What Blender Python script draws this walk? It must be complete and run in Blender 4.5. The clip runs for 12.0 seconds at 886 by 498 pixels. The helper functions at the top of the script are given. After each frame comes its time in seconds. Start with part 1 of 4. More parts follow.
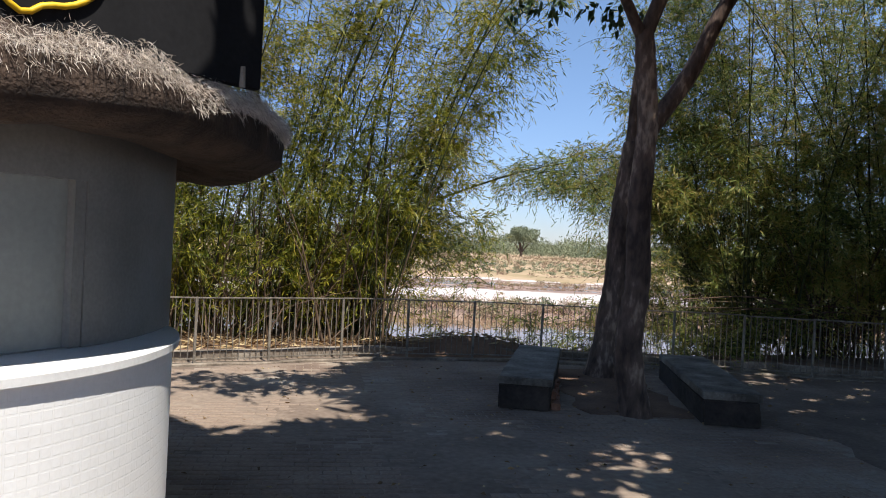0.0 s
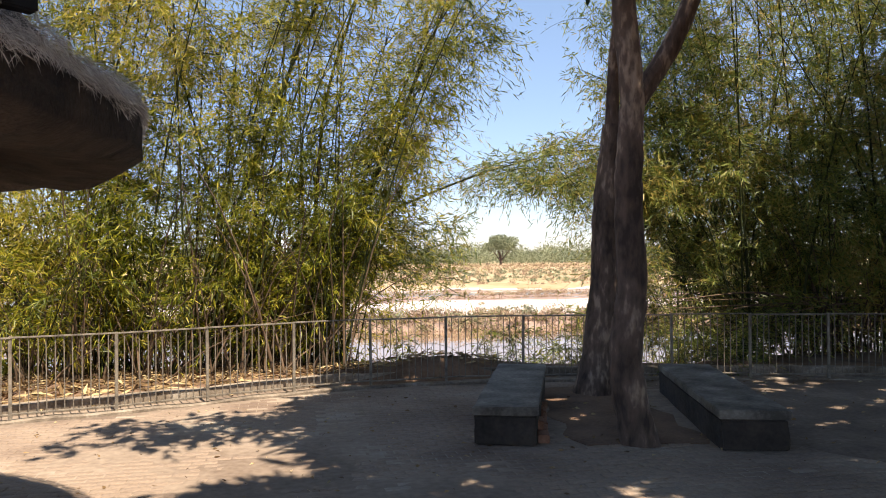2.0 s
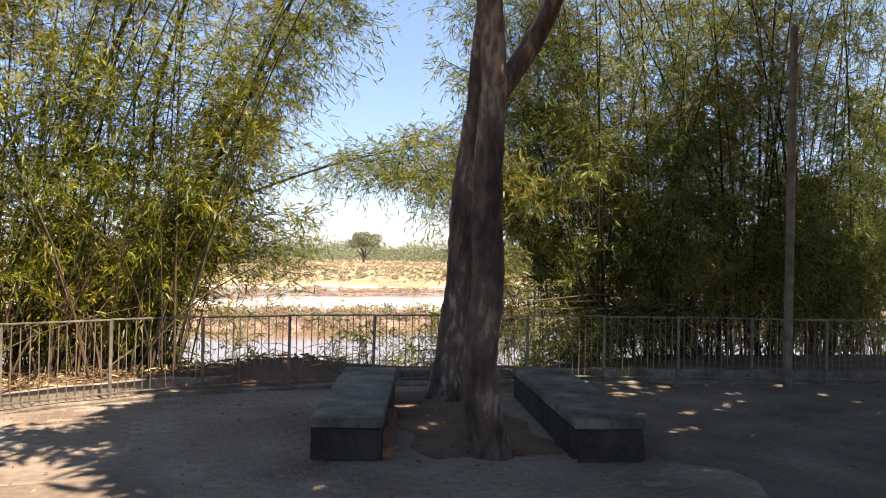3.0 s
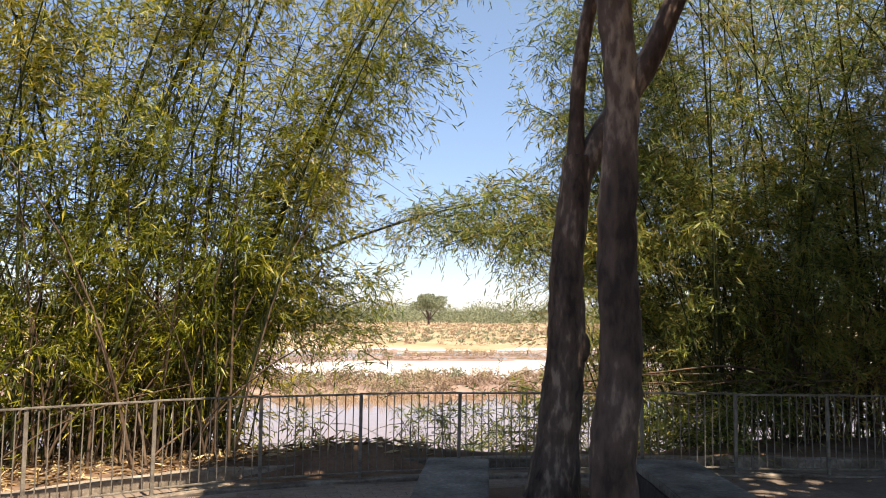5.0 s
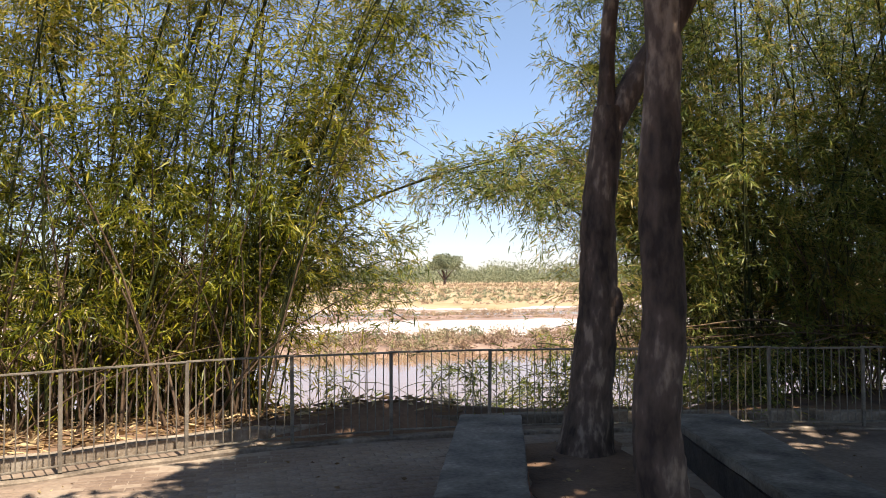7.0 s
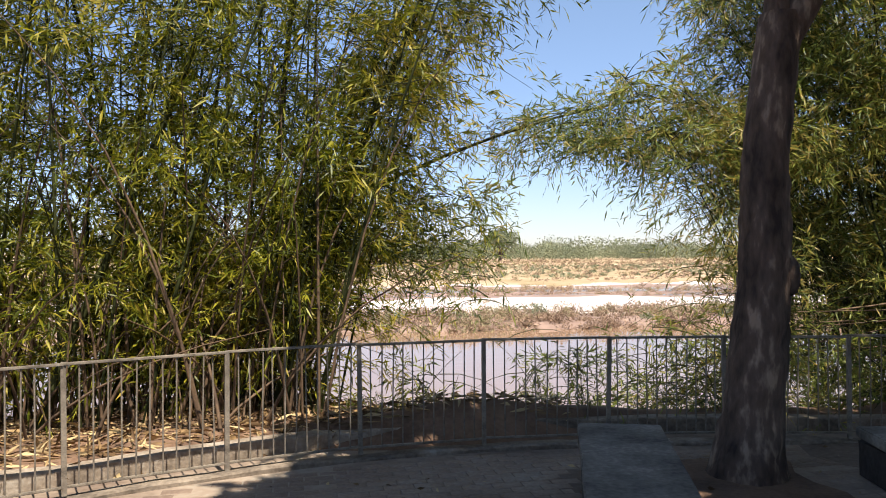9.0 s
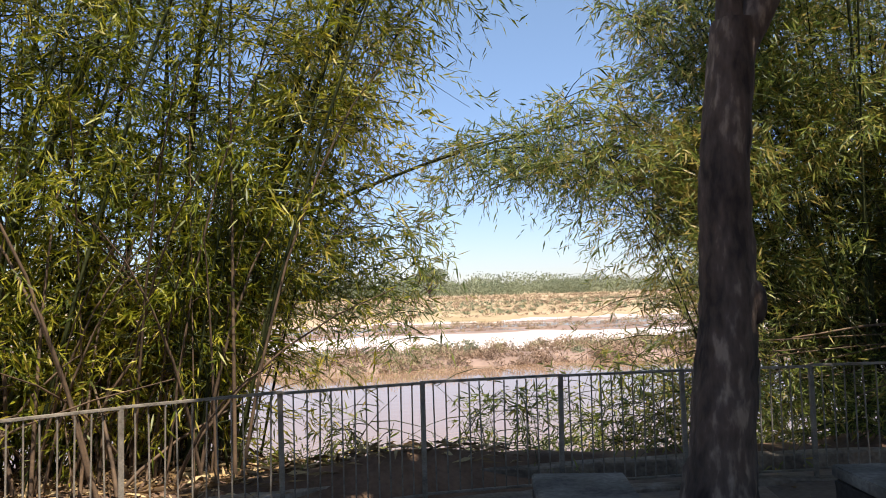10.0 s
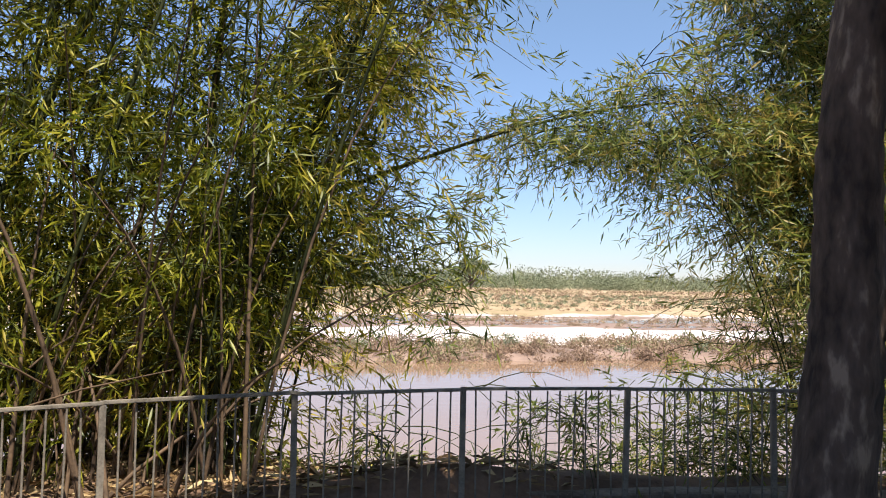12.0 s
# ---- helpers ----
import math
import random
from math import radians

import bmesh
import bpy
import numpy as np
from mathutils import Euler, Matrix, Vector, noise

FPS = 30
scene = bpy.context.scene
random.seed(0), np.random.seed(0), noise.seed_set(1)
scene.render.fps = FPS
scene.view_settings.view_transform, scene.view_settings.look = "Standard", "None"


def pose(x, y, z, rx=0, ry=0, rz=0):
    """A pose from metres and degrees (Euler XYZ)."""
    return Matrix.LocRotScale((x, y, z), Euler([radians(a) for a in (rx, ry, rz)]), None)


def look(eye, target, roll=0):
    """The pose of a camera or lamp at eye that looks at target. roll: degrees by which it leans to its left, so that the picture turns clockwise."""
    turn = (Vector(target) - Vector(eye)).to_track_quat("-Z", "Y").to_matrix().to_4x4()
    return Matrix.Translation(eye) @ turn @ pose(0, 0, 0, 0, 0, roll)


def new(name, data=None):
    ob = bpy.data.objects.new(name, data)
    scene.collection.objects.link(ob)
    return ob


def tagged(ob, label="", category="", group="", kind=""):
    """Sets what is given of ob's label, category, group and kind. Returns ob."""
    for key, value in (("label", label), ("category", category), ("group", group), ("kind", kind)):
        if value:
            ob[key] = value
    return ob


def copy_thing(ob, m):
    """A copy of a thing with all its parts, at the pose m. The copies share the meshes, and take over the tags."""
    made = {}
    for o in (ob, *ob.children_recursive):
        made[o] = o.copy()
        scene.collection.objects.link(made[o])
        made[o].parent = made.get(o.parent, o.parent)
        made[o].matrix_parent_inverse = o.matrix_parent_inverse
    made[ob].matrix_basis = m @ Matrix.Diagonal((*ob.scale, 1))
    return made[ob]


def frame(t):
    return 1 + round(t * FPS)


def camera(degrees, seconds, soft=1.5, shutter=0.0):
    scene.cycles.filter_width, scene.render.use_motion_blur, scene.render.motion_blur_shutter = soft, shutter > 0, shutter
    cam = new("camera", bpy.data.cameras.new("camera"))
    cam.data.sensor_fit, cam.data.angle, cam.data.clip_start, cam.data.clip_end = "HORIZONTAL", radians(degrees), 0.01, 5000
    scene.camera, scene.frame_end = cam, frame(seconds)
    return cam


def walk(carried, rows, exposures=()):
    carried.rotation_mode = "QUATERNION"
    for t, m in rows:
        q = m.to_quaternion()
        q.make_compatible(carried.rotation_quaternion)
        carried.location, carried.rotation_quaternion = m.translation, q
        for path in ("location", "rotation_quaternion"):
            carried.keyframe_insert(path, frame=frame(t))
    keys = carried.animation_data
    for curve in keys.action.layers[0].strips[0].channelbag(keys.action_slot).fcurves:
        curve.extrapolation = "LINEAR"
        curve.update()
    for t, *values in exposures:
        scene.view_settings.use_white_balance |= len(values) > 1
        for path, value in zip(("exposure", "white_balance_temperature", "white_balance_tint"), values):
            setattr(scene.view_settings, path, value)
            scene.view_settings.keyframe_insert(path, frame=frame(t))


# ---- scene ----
cam = camera(60.0, 12.0, soft=1.0)
PATH = [
    (0, (-0.368, 0.057, 1.793), (-0.039, 2.03, 1.776), 2.9),
    (0.5, (-0.194, 0.297, 1.796), (0.447, 2.191, 1.767), -2.0),
    (1, (-0.076, 0.745, 1.752), (0.532, 2.65, 1.703), 0.6),
    (1.5, (0.11, 1.112, 1.792), (0.387, 3.092, 1.835), 1.4),
    (2, (0.099, 1.417, 1.739), (0.479, 3.381, 1.756), -0.5),
    (2.5, (0.329, 1.712, 1.723), (1.017, 3.59, 1.736), 0.8),
    (3, (0.433, 2.075, 1.703), (1.153, 3.941, 1.716), 1.1),
    (3.2, (0.438, 2.127, 1.676), (1.014, 4.038, 1.557), 0.5),
    (4.8, (0.578, 3.417, 1.727), (1.167, 5.323, 1.867), -0.9),
    (5, (0.615, 3.512, 1.753), (1.173, 5.425, 1.923), 0.7),
    (5.5, (0.634, 3.65, 1.77), (1.256, 5.536, 2.007), 0.4),
    (6, (0.598, 3.627, 1.771), (1.198, 5.515, 2.046), 1.5),
    (6.5, (0.516, 3.578, 1.762), (1.037, 5.499, 1.961), 1.4),
    (7, (0.511, 3.668, 1.723), (1.035, 5.598, 1.789), -0.2),
    (7.5, (0.556, 3.891, 1.702), (1.038, 5.83, 1.793), 0.5),
    (7.7, (0.615, 4.068, 1.673), (1.08, 6.01, 1.771), 1.3),
    (9.3, (0.545, 5.719, 1.617), (0.92, 7.684, 1.614), -0.3),
    (9.5, (0.579, 5.836, 1.577), (0.984, 7.794, 1.593), 0.8),
    (10, (0.658, 6.141, 1.594), (1.226, 8.056, 1.696), -1.5),
    (10.5, (0.736, 6.429, 1.57), (1.237, 8.365, 1.567), 2.0),
    (11, (0.782, 6.701, 1.599), (1.365, 8.614, 1.654), -1.0),
    (11.5, (0.842, 6.889, 1.599), (1.447, 8.796, 1.589), -1.2),
    (12, (0.858, 7.011, 1.585), (1.319, 8.956, 1.663), 1.2),
]
EXPOSURES = [(0.0, 0.65, 6300, 10), (0.6, 0.88, 6800, 11), (1.5, 1.20, 7400, 13), (2.5, 1.26, 7500, 13), (3.1, 1.36, 7500, 13), (5.0, 1.18, 7500, 13), (6.5, 1.16, 7400, 13), (9.0, 1.02, 7000, 12), (12.0, 0.95, 6700, 10)]
walk(cam, [(t, look(eye, target, roll)) for t, eye, target, roll in PATH], EXPOSURES)

# ---- light ----
SUN_FROM = Vector((0.33, -0.945, 2.05)).normalized()
sun_data = bpy.data.lights.new("sun", "SUN")
sun_data.energy, sun_data.angle, sun_data.color = 5.0, radians(0.55), (1.0, 0.93, 0.82)
sun = new("sun", sun_data)
sun.matrix_world = look(SUN_FROM * 60, (0, 0, 0))
world = bpy.data.worlds.new("sky")
scene.world = world
world.use_nodes = True
wn = world.node_tree.nodes
sky = wn.new("ShaderNodeTexSky")
sky.sky_type, sky.sun_disc = "NISHITA", False
sky.sun_elevation = math.asin(SUN_FROM.z)
sky.sun_rotation = math.atan2(SUN_FROM.x, SUN_FROM.y)
sky.air_density, sky.dust_density, sky.ozone_density = 1.0, 0.15, 2.5
wn["Background"].inputs[1].default_value = 0.10
# pale lilac haze low over the horizon
sky_tc, sky_xyz, sky_ramp, sky_mix = (wn.new(k) for k in ("ShaderNodeTexCoord", "ShaderNodeSeparateXYZ", "ShaderNodeValToRGB", "ShaderNodeMix"))
sky_mix.data_type, sky_mix.blend_type = "RGBA", "MULTIPLY"
sky_mix.inputs["Factor"].default_value = 1.0
sky_ramp.color_ramp.elements[0].position, sky_ramp.color_ramp.elements[0].color = 0.0, (0.60, 0.66, 0.90, 1)
sky_ramp.color_ramp.elements[1].position, sky_ramp.color_ramp.elements[1].color = 0.38, (1.0, 1.0, 1.0, 1)
for a, b in ((sky_tc.outputs["Generated"], sky_xyz.inputs[0]), (sky_xyz.outputs["Z"], sky_ramp.inputs[0]), (sky.outputs[0], sky_mix.inputs["A"]), (sky_ramp.outputs[0], sky_mix.inputs["B"]), (sky_mix.outputs["Result"], wn["Background"].inputs[0])):
    world.node_tree.links.new(a, b)

rng = np.random.default_rng(11)


# ---- materials ----
def mat(name, c1, c2, scale=8.0, rough=0.8, bump=0.3, fine=60.0, metal=0.0, island=0.0, translucent=0.0, c3=None, coords="Object", stretch=(1, 1, 1), dist=0.01):
    """Two colours mixed by noise at two sizes, with fine relief; c3 shows in worn patches."""
    m = bpy.data.materials.new(name)
    m.use_nodes = True
    n, l = m.node_tree.nodes, m.node_tree.links
    b = n["Principled BSDF"]
    b.inputs["Roughness"].default_value, b.inputs["Metallic"].default_value = rough, metal
    tc, mp = n.new("ShaderNodeTexCoord"), n.new("ShaderNodeMapping")
    mp.inputs["Scale"].default_value = stretch
    l.new(tc.outputs[coords], mp.inputs[0])
    big, small = n.new("ShaderNodeTexNoise"), n.new("ShaderNodeTexNoise")
    for t, sc in ((big, scale), (small, fine)):
        t.inputs["Scale"].default_value, t.inputs["Detail"].default_value = sc, 6.0
        l.new(mp.outputs[0], t.inputs["Vector"])
    add = n.new("ShaderNodeMath")
    add.operation = "MULTIPLY_ADD"
    add.inputs[1].default_value = 0.45
    l.new(small.outputs["Fac"], add.inputs[0])
    l.new(big.outputs["Fac"], add.inputs[2])
    ramp = n.new("ShaderNodeValToRGB")
    ramp.color_ramp.elements[0].position, ramp.color_ramp.elements[1].position = 0.52, 0.92
    ramp.color_ramp.elements[0].color, ramp.color_ramp.elements[1].color = (*c1, 1), (*c2, 1)
    if c3:
        e = ramp.color_ramp.elements.new(0.80)
        e.color = (*c2, 1)
        ramp.color_ramp.elements[2].color = (*c3, 1)
    fac = add.outputs[0]
    if island:
        geo, mixer = n.new("ShaderNodeNewGeometry"), n.new("ShaderNodeMath")
        mixer.operation = "MULTIPLY_ADD"
        mixer.inputs[1].default_value = island
        l.new(geo.outputs["Random Per Island"], mixer.inputs[0])
        shift = n.new("ShaderNodeMath")
        shift.operation = "SUBTRACT"
        shift.inputs[1].default_value = island / 2
        l.new(add.outputs[0], shift.inputs[0])
        l.new(shift.outputs[0], mixer.inputs[2])
        fac = mixer.outputs[0]
    l.new(fac, ramp.inputs[0])
    l.new(ramp.outputs[0], b.inputs["Base Color"])
    if bump:
        bp = n.new("ShaderNodeBump")
        bp.inputs["Strength"].default_value, bp.inputs["Distance"].default_value = bump, dist
        l.new(add.outputs[0], bp.inputs["Height"])
        l.new(bp.outputs[0], b.inputs["Normal"])
    if translucent:
        tr, mx = n.new("ShaderNodeBsdfTranslucent"), n.new("ShaderNodeMixShader")
        mx.inputs[0].default_value = translucent
        l.new(ramp.outputs[0], tr.inputs[0])
        l.new(b.outputs[0], mx.inputs[1])
        l.new(tr.outputs[0], mx.inputs[2])
        l.new(mx.outputs[0], n["Material Output"].inputs[0])
    return m


M_DUST = mat("dusty_paving", (0.135, 0.098, 0.075), (0.255, 0.20, 0.155), 0.7, 0.95, 0.5, 14, c3=(0.30, 0.26, 0.21))
M_PAVER = mat("dusty_paver", (0.145, 0.102, 0.078), (0.265, 0.202, 0.155), 0.8, 0.95, 0.5, 30, c3=(0.31, 0.265, 0.22))
M_SOIL = mat("red_soil", (0.085, 0.05, 0.033), (0.21, 0.128, 0.082), 2.0, 0.95, 0.8, 25, dist=0.03)
M_GROUND_SHADE = mat("shaded_ground", (0.085, 0.062, 0.048), (0.185, 0.14, 0.108), 1.0, 0.95, 0.8, 22, c3=(0.24, 0.19, 0.15), dist=0.02)
M_SAND = mat("river_sand", (0.46, 0.40, 0.37), (0.62, 0.56, 0.53), 0.15, 0.95, 0.3, 2.0)
M_MUD = mat("river_mud", (0.17, 0.11, 0.085), (0.30, 0.21, 0.165), 0.2, 0.8, 0.3, 2.0)
M_FIELD = mat("dry_field", (0.23, 0.185, 0.085), (0.40, 0.285, 0.175), 0.09, 0.95, 0.5, 1.2, c3=(0.46, 0.34, 0.235))
M_CONCRETE = mat("weathered_concrete", (0.13, 0.125, 0.115), (0.28, 0.265, 0.245), 2.5, 0.9, 0.4, 45)
M_KERB = mat("dirty_concrete", (0.10, 0.08, 0.062), (0.25, 0.205, 0.16), 3.5, 0.95, 0.8, 30, c3=(0.33, 0.29, 0.24), dist=0.02)
M_BENCH = mat("stained_concrete", (0.06, 0.051, 0.043), (0.18, 0.158, 0.133), 2.6, 0.85, 0.6, 30, c3=(0.27, 0.245, 0.21))
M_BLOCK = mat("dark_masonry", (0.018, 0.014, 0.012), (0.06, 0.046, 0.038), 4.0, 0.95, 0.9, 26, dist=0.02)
M_IRON = mat("painted_iron", (0.09, 0.076, 0.062), (0.27, 0.235, 0.19), 9.0, 0.6, 0.25, 90)
M_POLE = mat("rusty_pole", (0.10, 0.08, 0.06), (0.23, 0.19, 0.145), 7.0, 0.8, 0.3, 60)
M_BARK = mat("rough_bark", (0.038, 0.025, 0.020), (0.13, 0.088, 0.068), 4.5, 0.95, 1.0, 18, c3=(0.31, 0.225, 0.17), stretch=(1, 1, 0.35), dist=0.035)
M_CULM = mat("green_culm", (0.014, 0.020, 0.006), (0.055, 0.062, 0.020), 4.0, 0.7, 0.2, 40, stretch=(1, 1, 0.3))
M_CULM.node_tree.nodes["Principled BSDF"].inputs["Specular IOR Level"].default_value = 0.2
M_CULM_DRY = mat("dry_culm", (0.12, 0.085, 0.05), (0.27, 0.205, 0.13), 5.0, 0.7, 0.3, 40, stretch=(1, 1, 0.3))
M_CULM_OLD = mat("old_stem", (0.045, 0.027, 0.016), (0.15, 0.095, 0.055), 5.0, 0.8, 0.3, 40)
M_LEAF = mat("bamboo_leaf", (0.085, 0.112, 0.009), (0.335, 0.33, 0.022), 0.45, 0.45, 0, 6.0, island=0.5, translucent=0.5, c3=(0.46, 0.37, 0.06))
# same leaf for the shaded clumps, shade put in as a bluer, duller green
M_LEAF_SHADE = mat("shaded_bamboo_leaf", (0.075, 0.115, 0.026), (0.27, 0.31, 0.06), 0.45, 0.45, 0, 6.0, island=0.5, translucent=0.5, c3=(0.36, 0.28, 0.07))
M_BROAD = mat("broad_leaf", (0.018, 0.040, 0.010), (0.055, 0.095, 0.020), 0.6, 0.45, 0, 6.0, island=0.5, translucent=0.2)
M_LITTER = mat("dead_leaves", (0.09, 0.05, 0.02), (0.27, 0.17, 0.075), 2.0, 0.8, 0, 9.0, island=0.6, c3=(0.42, 0.32, 0.17))
M_SCRUB = mat("dry_scrub", (0.19, 0.125, 0.085), (0.40, 0.275, 0.19), 0.25, 0.9, 0, 2.0, island=0.4, c3=(0.22, 0.215, 0.10))
# leaf green paled and greyed, distance haze being mixed into the colour
M_FARLEAF = mat("hazed_leaf", (0.115, 0.14, 0.085), (0.23, 0.25, 0.145), 0.06, 0.8, 0, 0.8, island=0.35)
M_THATCH = mat("grey_thatch", (0.40, 0.335, 0.285), (0.72, 0.64, 0.56), 3.0, 0.9, 0, 20, island=0.6, translucent=0.3, c3=(0.82, 0.75, 0.67))
# brown roof body, with the shade under and beside the eave in its colour
M_THATCH_SHADE = mat("shaded_thatch", (0.022, 0.014, 0.010), (0.075, 0.048, 0.034), 6.0, 0.95, 1.0, 60, dist=0.04)
M_WHITE = mat("white_paint", (0.66, 0.65, 0.64), (0.82, 0.81, 0.80), 2.0, 0.75, 0.15, 50)
M_GREY = mat("grey_plaster", (0.17, 0.165, 0.155), (0.25, 0.24, 0.23), 1.6, 0.85, 0.25, 50)
M_SHUTTER = mat("shutter_board", (0.25, 0.255, 0.24), (0.34, 0.345, 0.325), 1.2, 0.6, 0.1, 30)
M_BLACK = mat("black_panel", (0.011, 0.011, 0.012), (0.019, 0.019, 0.021), 3.0, 0.9, 0.05, 40)
M_BLACK.node_tree.nodes["Principled BSDF"].inputs["Specular IOR Level"].default_value = 0.15
M_YELLOW = mat("yellow_paint", (0.75, 0.45, 0.01), (0.85, 0.55, 0.02), 3.0, 0.5, 0.05, 40)
M_BRICK = mat("red_brick", (0.20, 0.085, 0.05), (0.36, 0.19, 0.12), 6.0, 0.9, 0.5, 50)

M_WATER = bpy.data.materials.new("muddy_water")
M_WATER.use_nodes = True
_n, _l = M_WATER.node_tree.nodes, M_WATER.node_tree.links
_b = _n["Principled BSDF"]
_b.inputs["Base Color"].default_value, _b.inputs["Roughness"].default_value = (0.27, 0.175, 0.115, 1), 0.05
_tc, _mp, _t, _bp = (_n.new(k) for k in ("ShaderNodeTexCoord", "ShaderNodeMapping", "ShaderNodeTexNoise", "ShaderNodeBump"))
_mp.inputs["Scale"].default_value = (0.5, 1.3, 1)
_t.inputs["Scale"].default_value, _t.inputs["Detail"].default_value = 1.4, 3
_bp.inputs["Strength"].default_value, _bp.inputs["Distance"].default_value = 0.12, 0.05
_l.new(_tc.outputs["Object"], _mp.inputs[0]), _l.new(_mp.outputs[0], _t.inputs["Vector"])
_l.new(_t.outputs["Fac"], _bp.inputs["Height"]), _l.new(_bp.outputs[0], _b.inputs["Normal"])

# white wall faced with small tiles in a grid: relief only where the joints run
M_MOSAIC = mat("white_mosaic", (0.78, 0.77, 0.76), (0.88, 0.87, 0.86), 2.0, 0.6, 0.0, 50)
_n, _l = M_MOSAIC.node_tree.nodes, M_MOSAIC.node_tree.links
_br, _bp, _tc = _n.new("ShaderNodeTexBrick"), _n.new("ShaderNodeBump"), _n.new("ShaderNodeTexCoord")
for _k, _v in (("Scale", 1.0), ("Mortar Size", 0.005), ("Brick Width", 0.05), ("Row Height", 0.05)):
    _br.inputs[_k].default_value = _v
_br.offset = 0.0
_bp.inputs["Distance"].default_value, _bp.inputs["Strength"].default_value, _bp.invert = 0.004, 0.6, True
_l.new(_tc.outputs["UV"], _br.inputs["Vector"]), _l.new(_br.outputs["Fac"], _bp.inputs["Height"])
_l.new(_bp.outputs[0], _n["Principled BSDF"].inputs["Normal"])


# ---- builders ----
def empty(name, loc=(0, 0, 0)):
    ob = new(name)
    ob.location = loc
    return ob


def link_mesh(name, me, material, parent=None, label=""):
    for m in material if isinstance(material, (list, tuple)) else [material]:
        me.materials.append(m)
    ob = new(name, me)
    if parent:
        ob.parent = parent
        ob.matrix_parent_inverse = Matrix.Translation(parent.location).inverted()
    return tagged(ob, label)


def part(name, bm, material, parent=None, label="", smooth=False):
    """A bmesh in world coordinates as one mesh object under a thing."""
    me = bpy.data.meshes.new(name)
    for f in bm.faces:
        f.smooth = smooth
    bm.to_mesh(me)
    bm.free()
    return link_mesh(name, me, material, parent, label)


def from_arrays(name, verts, faces, material, parent=None, label="", smooth=False):
    me = bpy.data.meshes.new(name)
    me.vertices.add(len(verts))
    me.vertices.foreach_set("co", np.ascontiguousarray(verts, np.float32).ravel())
    k = faces.shape[1]
    me.loops.add(faces.size)
    me.loops.foreach_set("vertex_index", np.ascontiguousarray(faces, np.int32).ravel())
    me.polygons.add(len(faces))
    me.polygons.foreach_set("loop_start", np.arange(0, faces.size, k, dtype=np.int32))
    if smooth:
        me.polygons.foreach_set("use_smooth", np.ones(len(faces), bool))
    me.update(calc_edges=True)
    return link_mesh(name, me, material, parent, label)


def box(bm, x0, x1, y0, y1, z0, z1, bevel=0.0, m=None):
    r = bmesh.ops.create_cube(bm, size=1, matrix=Matrix.Translation(((x0 + x1) / 2, (y0 + y1) / 2, (z0 + z1) / 2)) @ Matrix.Diagonal((x1 - x0, y1 - y0, z1 - z0, 1)))
    if m:
        bmesh.ops.transform(bm, matrix=m, verts=r["verts"])
    if bevel:
        es = {e for v in r["verts"] for e in v.link_edges}
        bmesh.ops.bevel(bm, geom=list(es), offset=bevel, segments=2, affect="EDGES")
    return r["verts"]


def tube_arrays(points, radii, sides=8, rough=0.0, seed=0):
    """A closed tapered tube along points; returns vertices and quads."""
    p = np.asarray(points, float)
    r = np.asarray(radii, float)
    d = np.gradient(p, axis=0)
    d /= np.linalg.norm(d, axis=1)[:, None] + 1e-9
    ref = np.where(np.abs(d[:, 2:3]) > 0.9, np.array([[1.0, 0, 0]]), np.array([[0, 0, 1.0]]))
    u = np.cross(d, ref)
    u /= np.linalg.norm(u, axis=1)[:, None] + 1e-9
    for i in range(1, len(u)):
        u[i] = u[i - 1] - d[i] * (u[i - 1] @ d[i])
        u[i] /= np.linalg.norm(u[i]) + 1e-9
    w = np.cross(d, u)
    a = np.linspace(0, 2 * np.pi, sides, endpoint=False)
    rr = r[:, None] * np.ones((1, sides))
    if rough:
        g = np.random.default_rng(seed)
        rr = rr * (1 + rough * g.standard_normal((len(p), sides)) * 0.5 + rough * np.sin(a * 3 + seed)[None, :] * 0.6)
    v = p[:, None, :] + rr[..., None] * (np.cos(a)[None, :, None] * u[:, None, :] + np.sin(a)[None, :, None] * w[:, None, :])
    n = len(p)
    i, j = np.meshgrid(np.arange(n - 1), np.arange(sides), indexing="ij")
    k = (j + 1) % sides
    f = np.stack([i * sides + j, i * sides + k, (i + 1) * sides + k, (i + 1) * sides + j], -1).reshape(-1, 4)
    return v.reshape(-1, 3), f


def joined(pieces):
    vs, fs, o = [], [], 0
    for v, f in pieces:
        vs.append(v), fs.append(f + o)
        o += len(v)
    return np.concatenate(vs), np.concatenate(fs)


def spline(points, n):
    """A smooth line of n points through the given ones."""
    p = np.asarray(points, float)
    t = np.r_[0, np.cumsum(np.linalg.norm(np.diff(p, axis=0), axis=1))]
    m = np.gradient(p, t, axis=0)
    s = np.linspace(0, t[-1], n)
    i = np.clip(np.searchsorted(t, s, "right") - 1, 0, len(t) - 2)
    h = (t[i + 1] - t[i])[:, None]
    q = ((s - t[i])[:, None]) / h
    return (2 * q**3 - 3 * q**2 + 1) * p[i] + (q**3 - 2 * q**2 + q) * h * m[i] + (-2 * q**3 + 3 * q**2) * p[i + 1] + (q**3 - q**2) * h * m[i + 1]


def unit(v):
    return v / (np.linalg.norm(v, axis=-1, keepdims=True) + 1e-9)


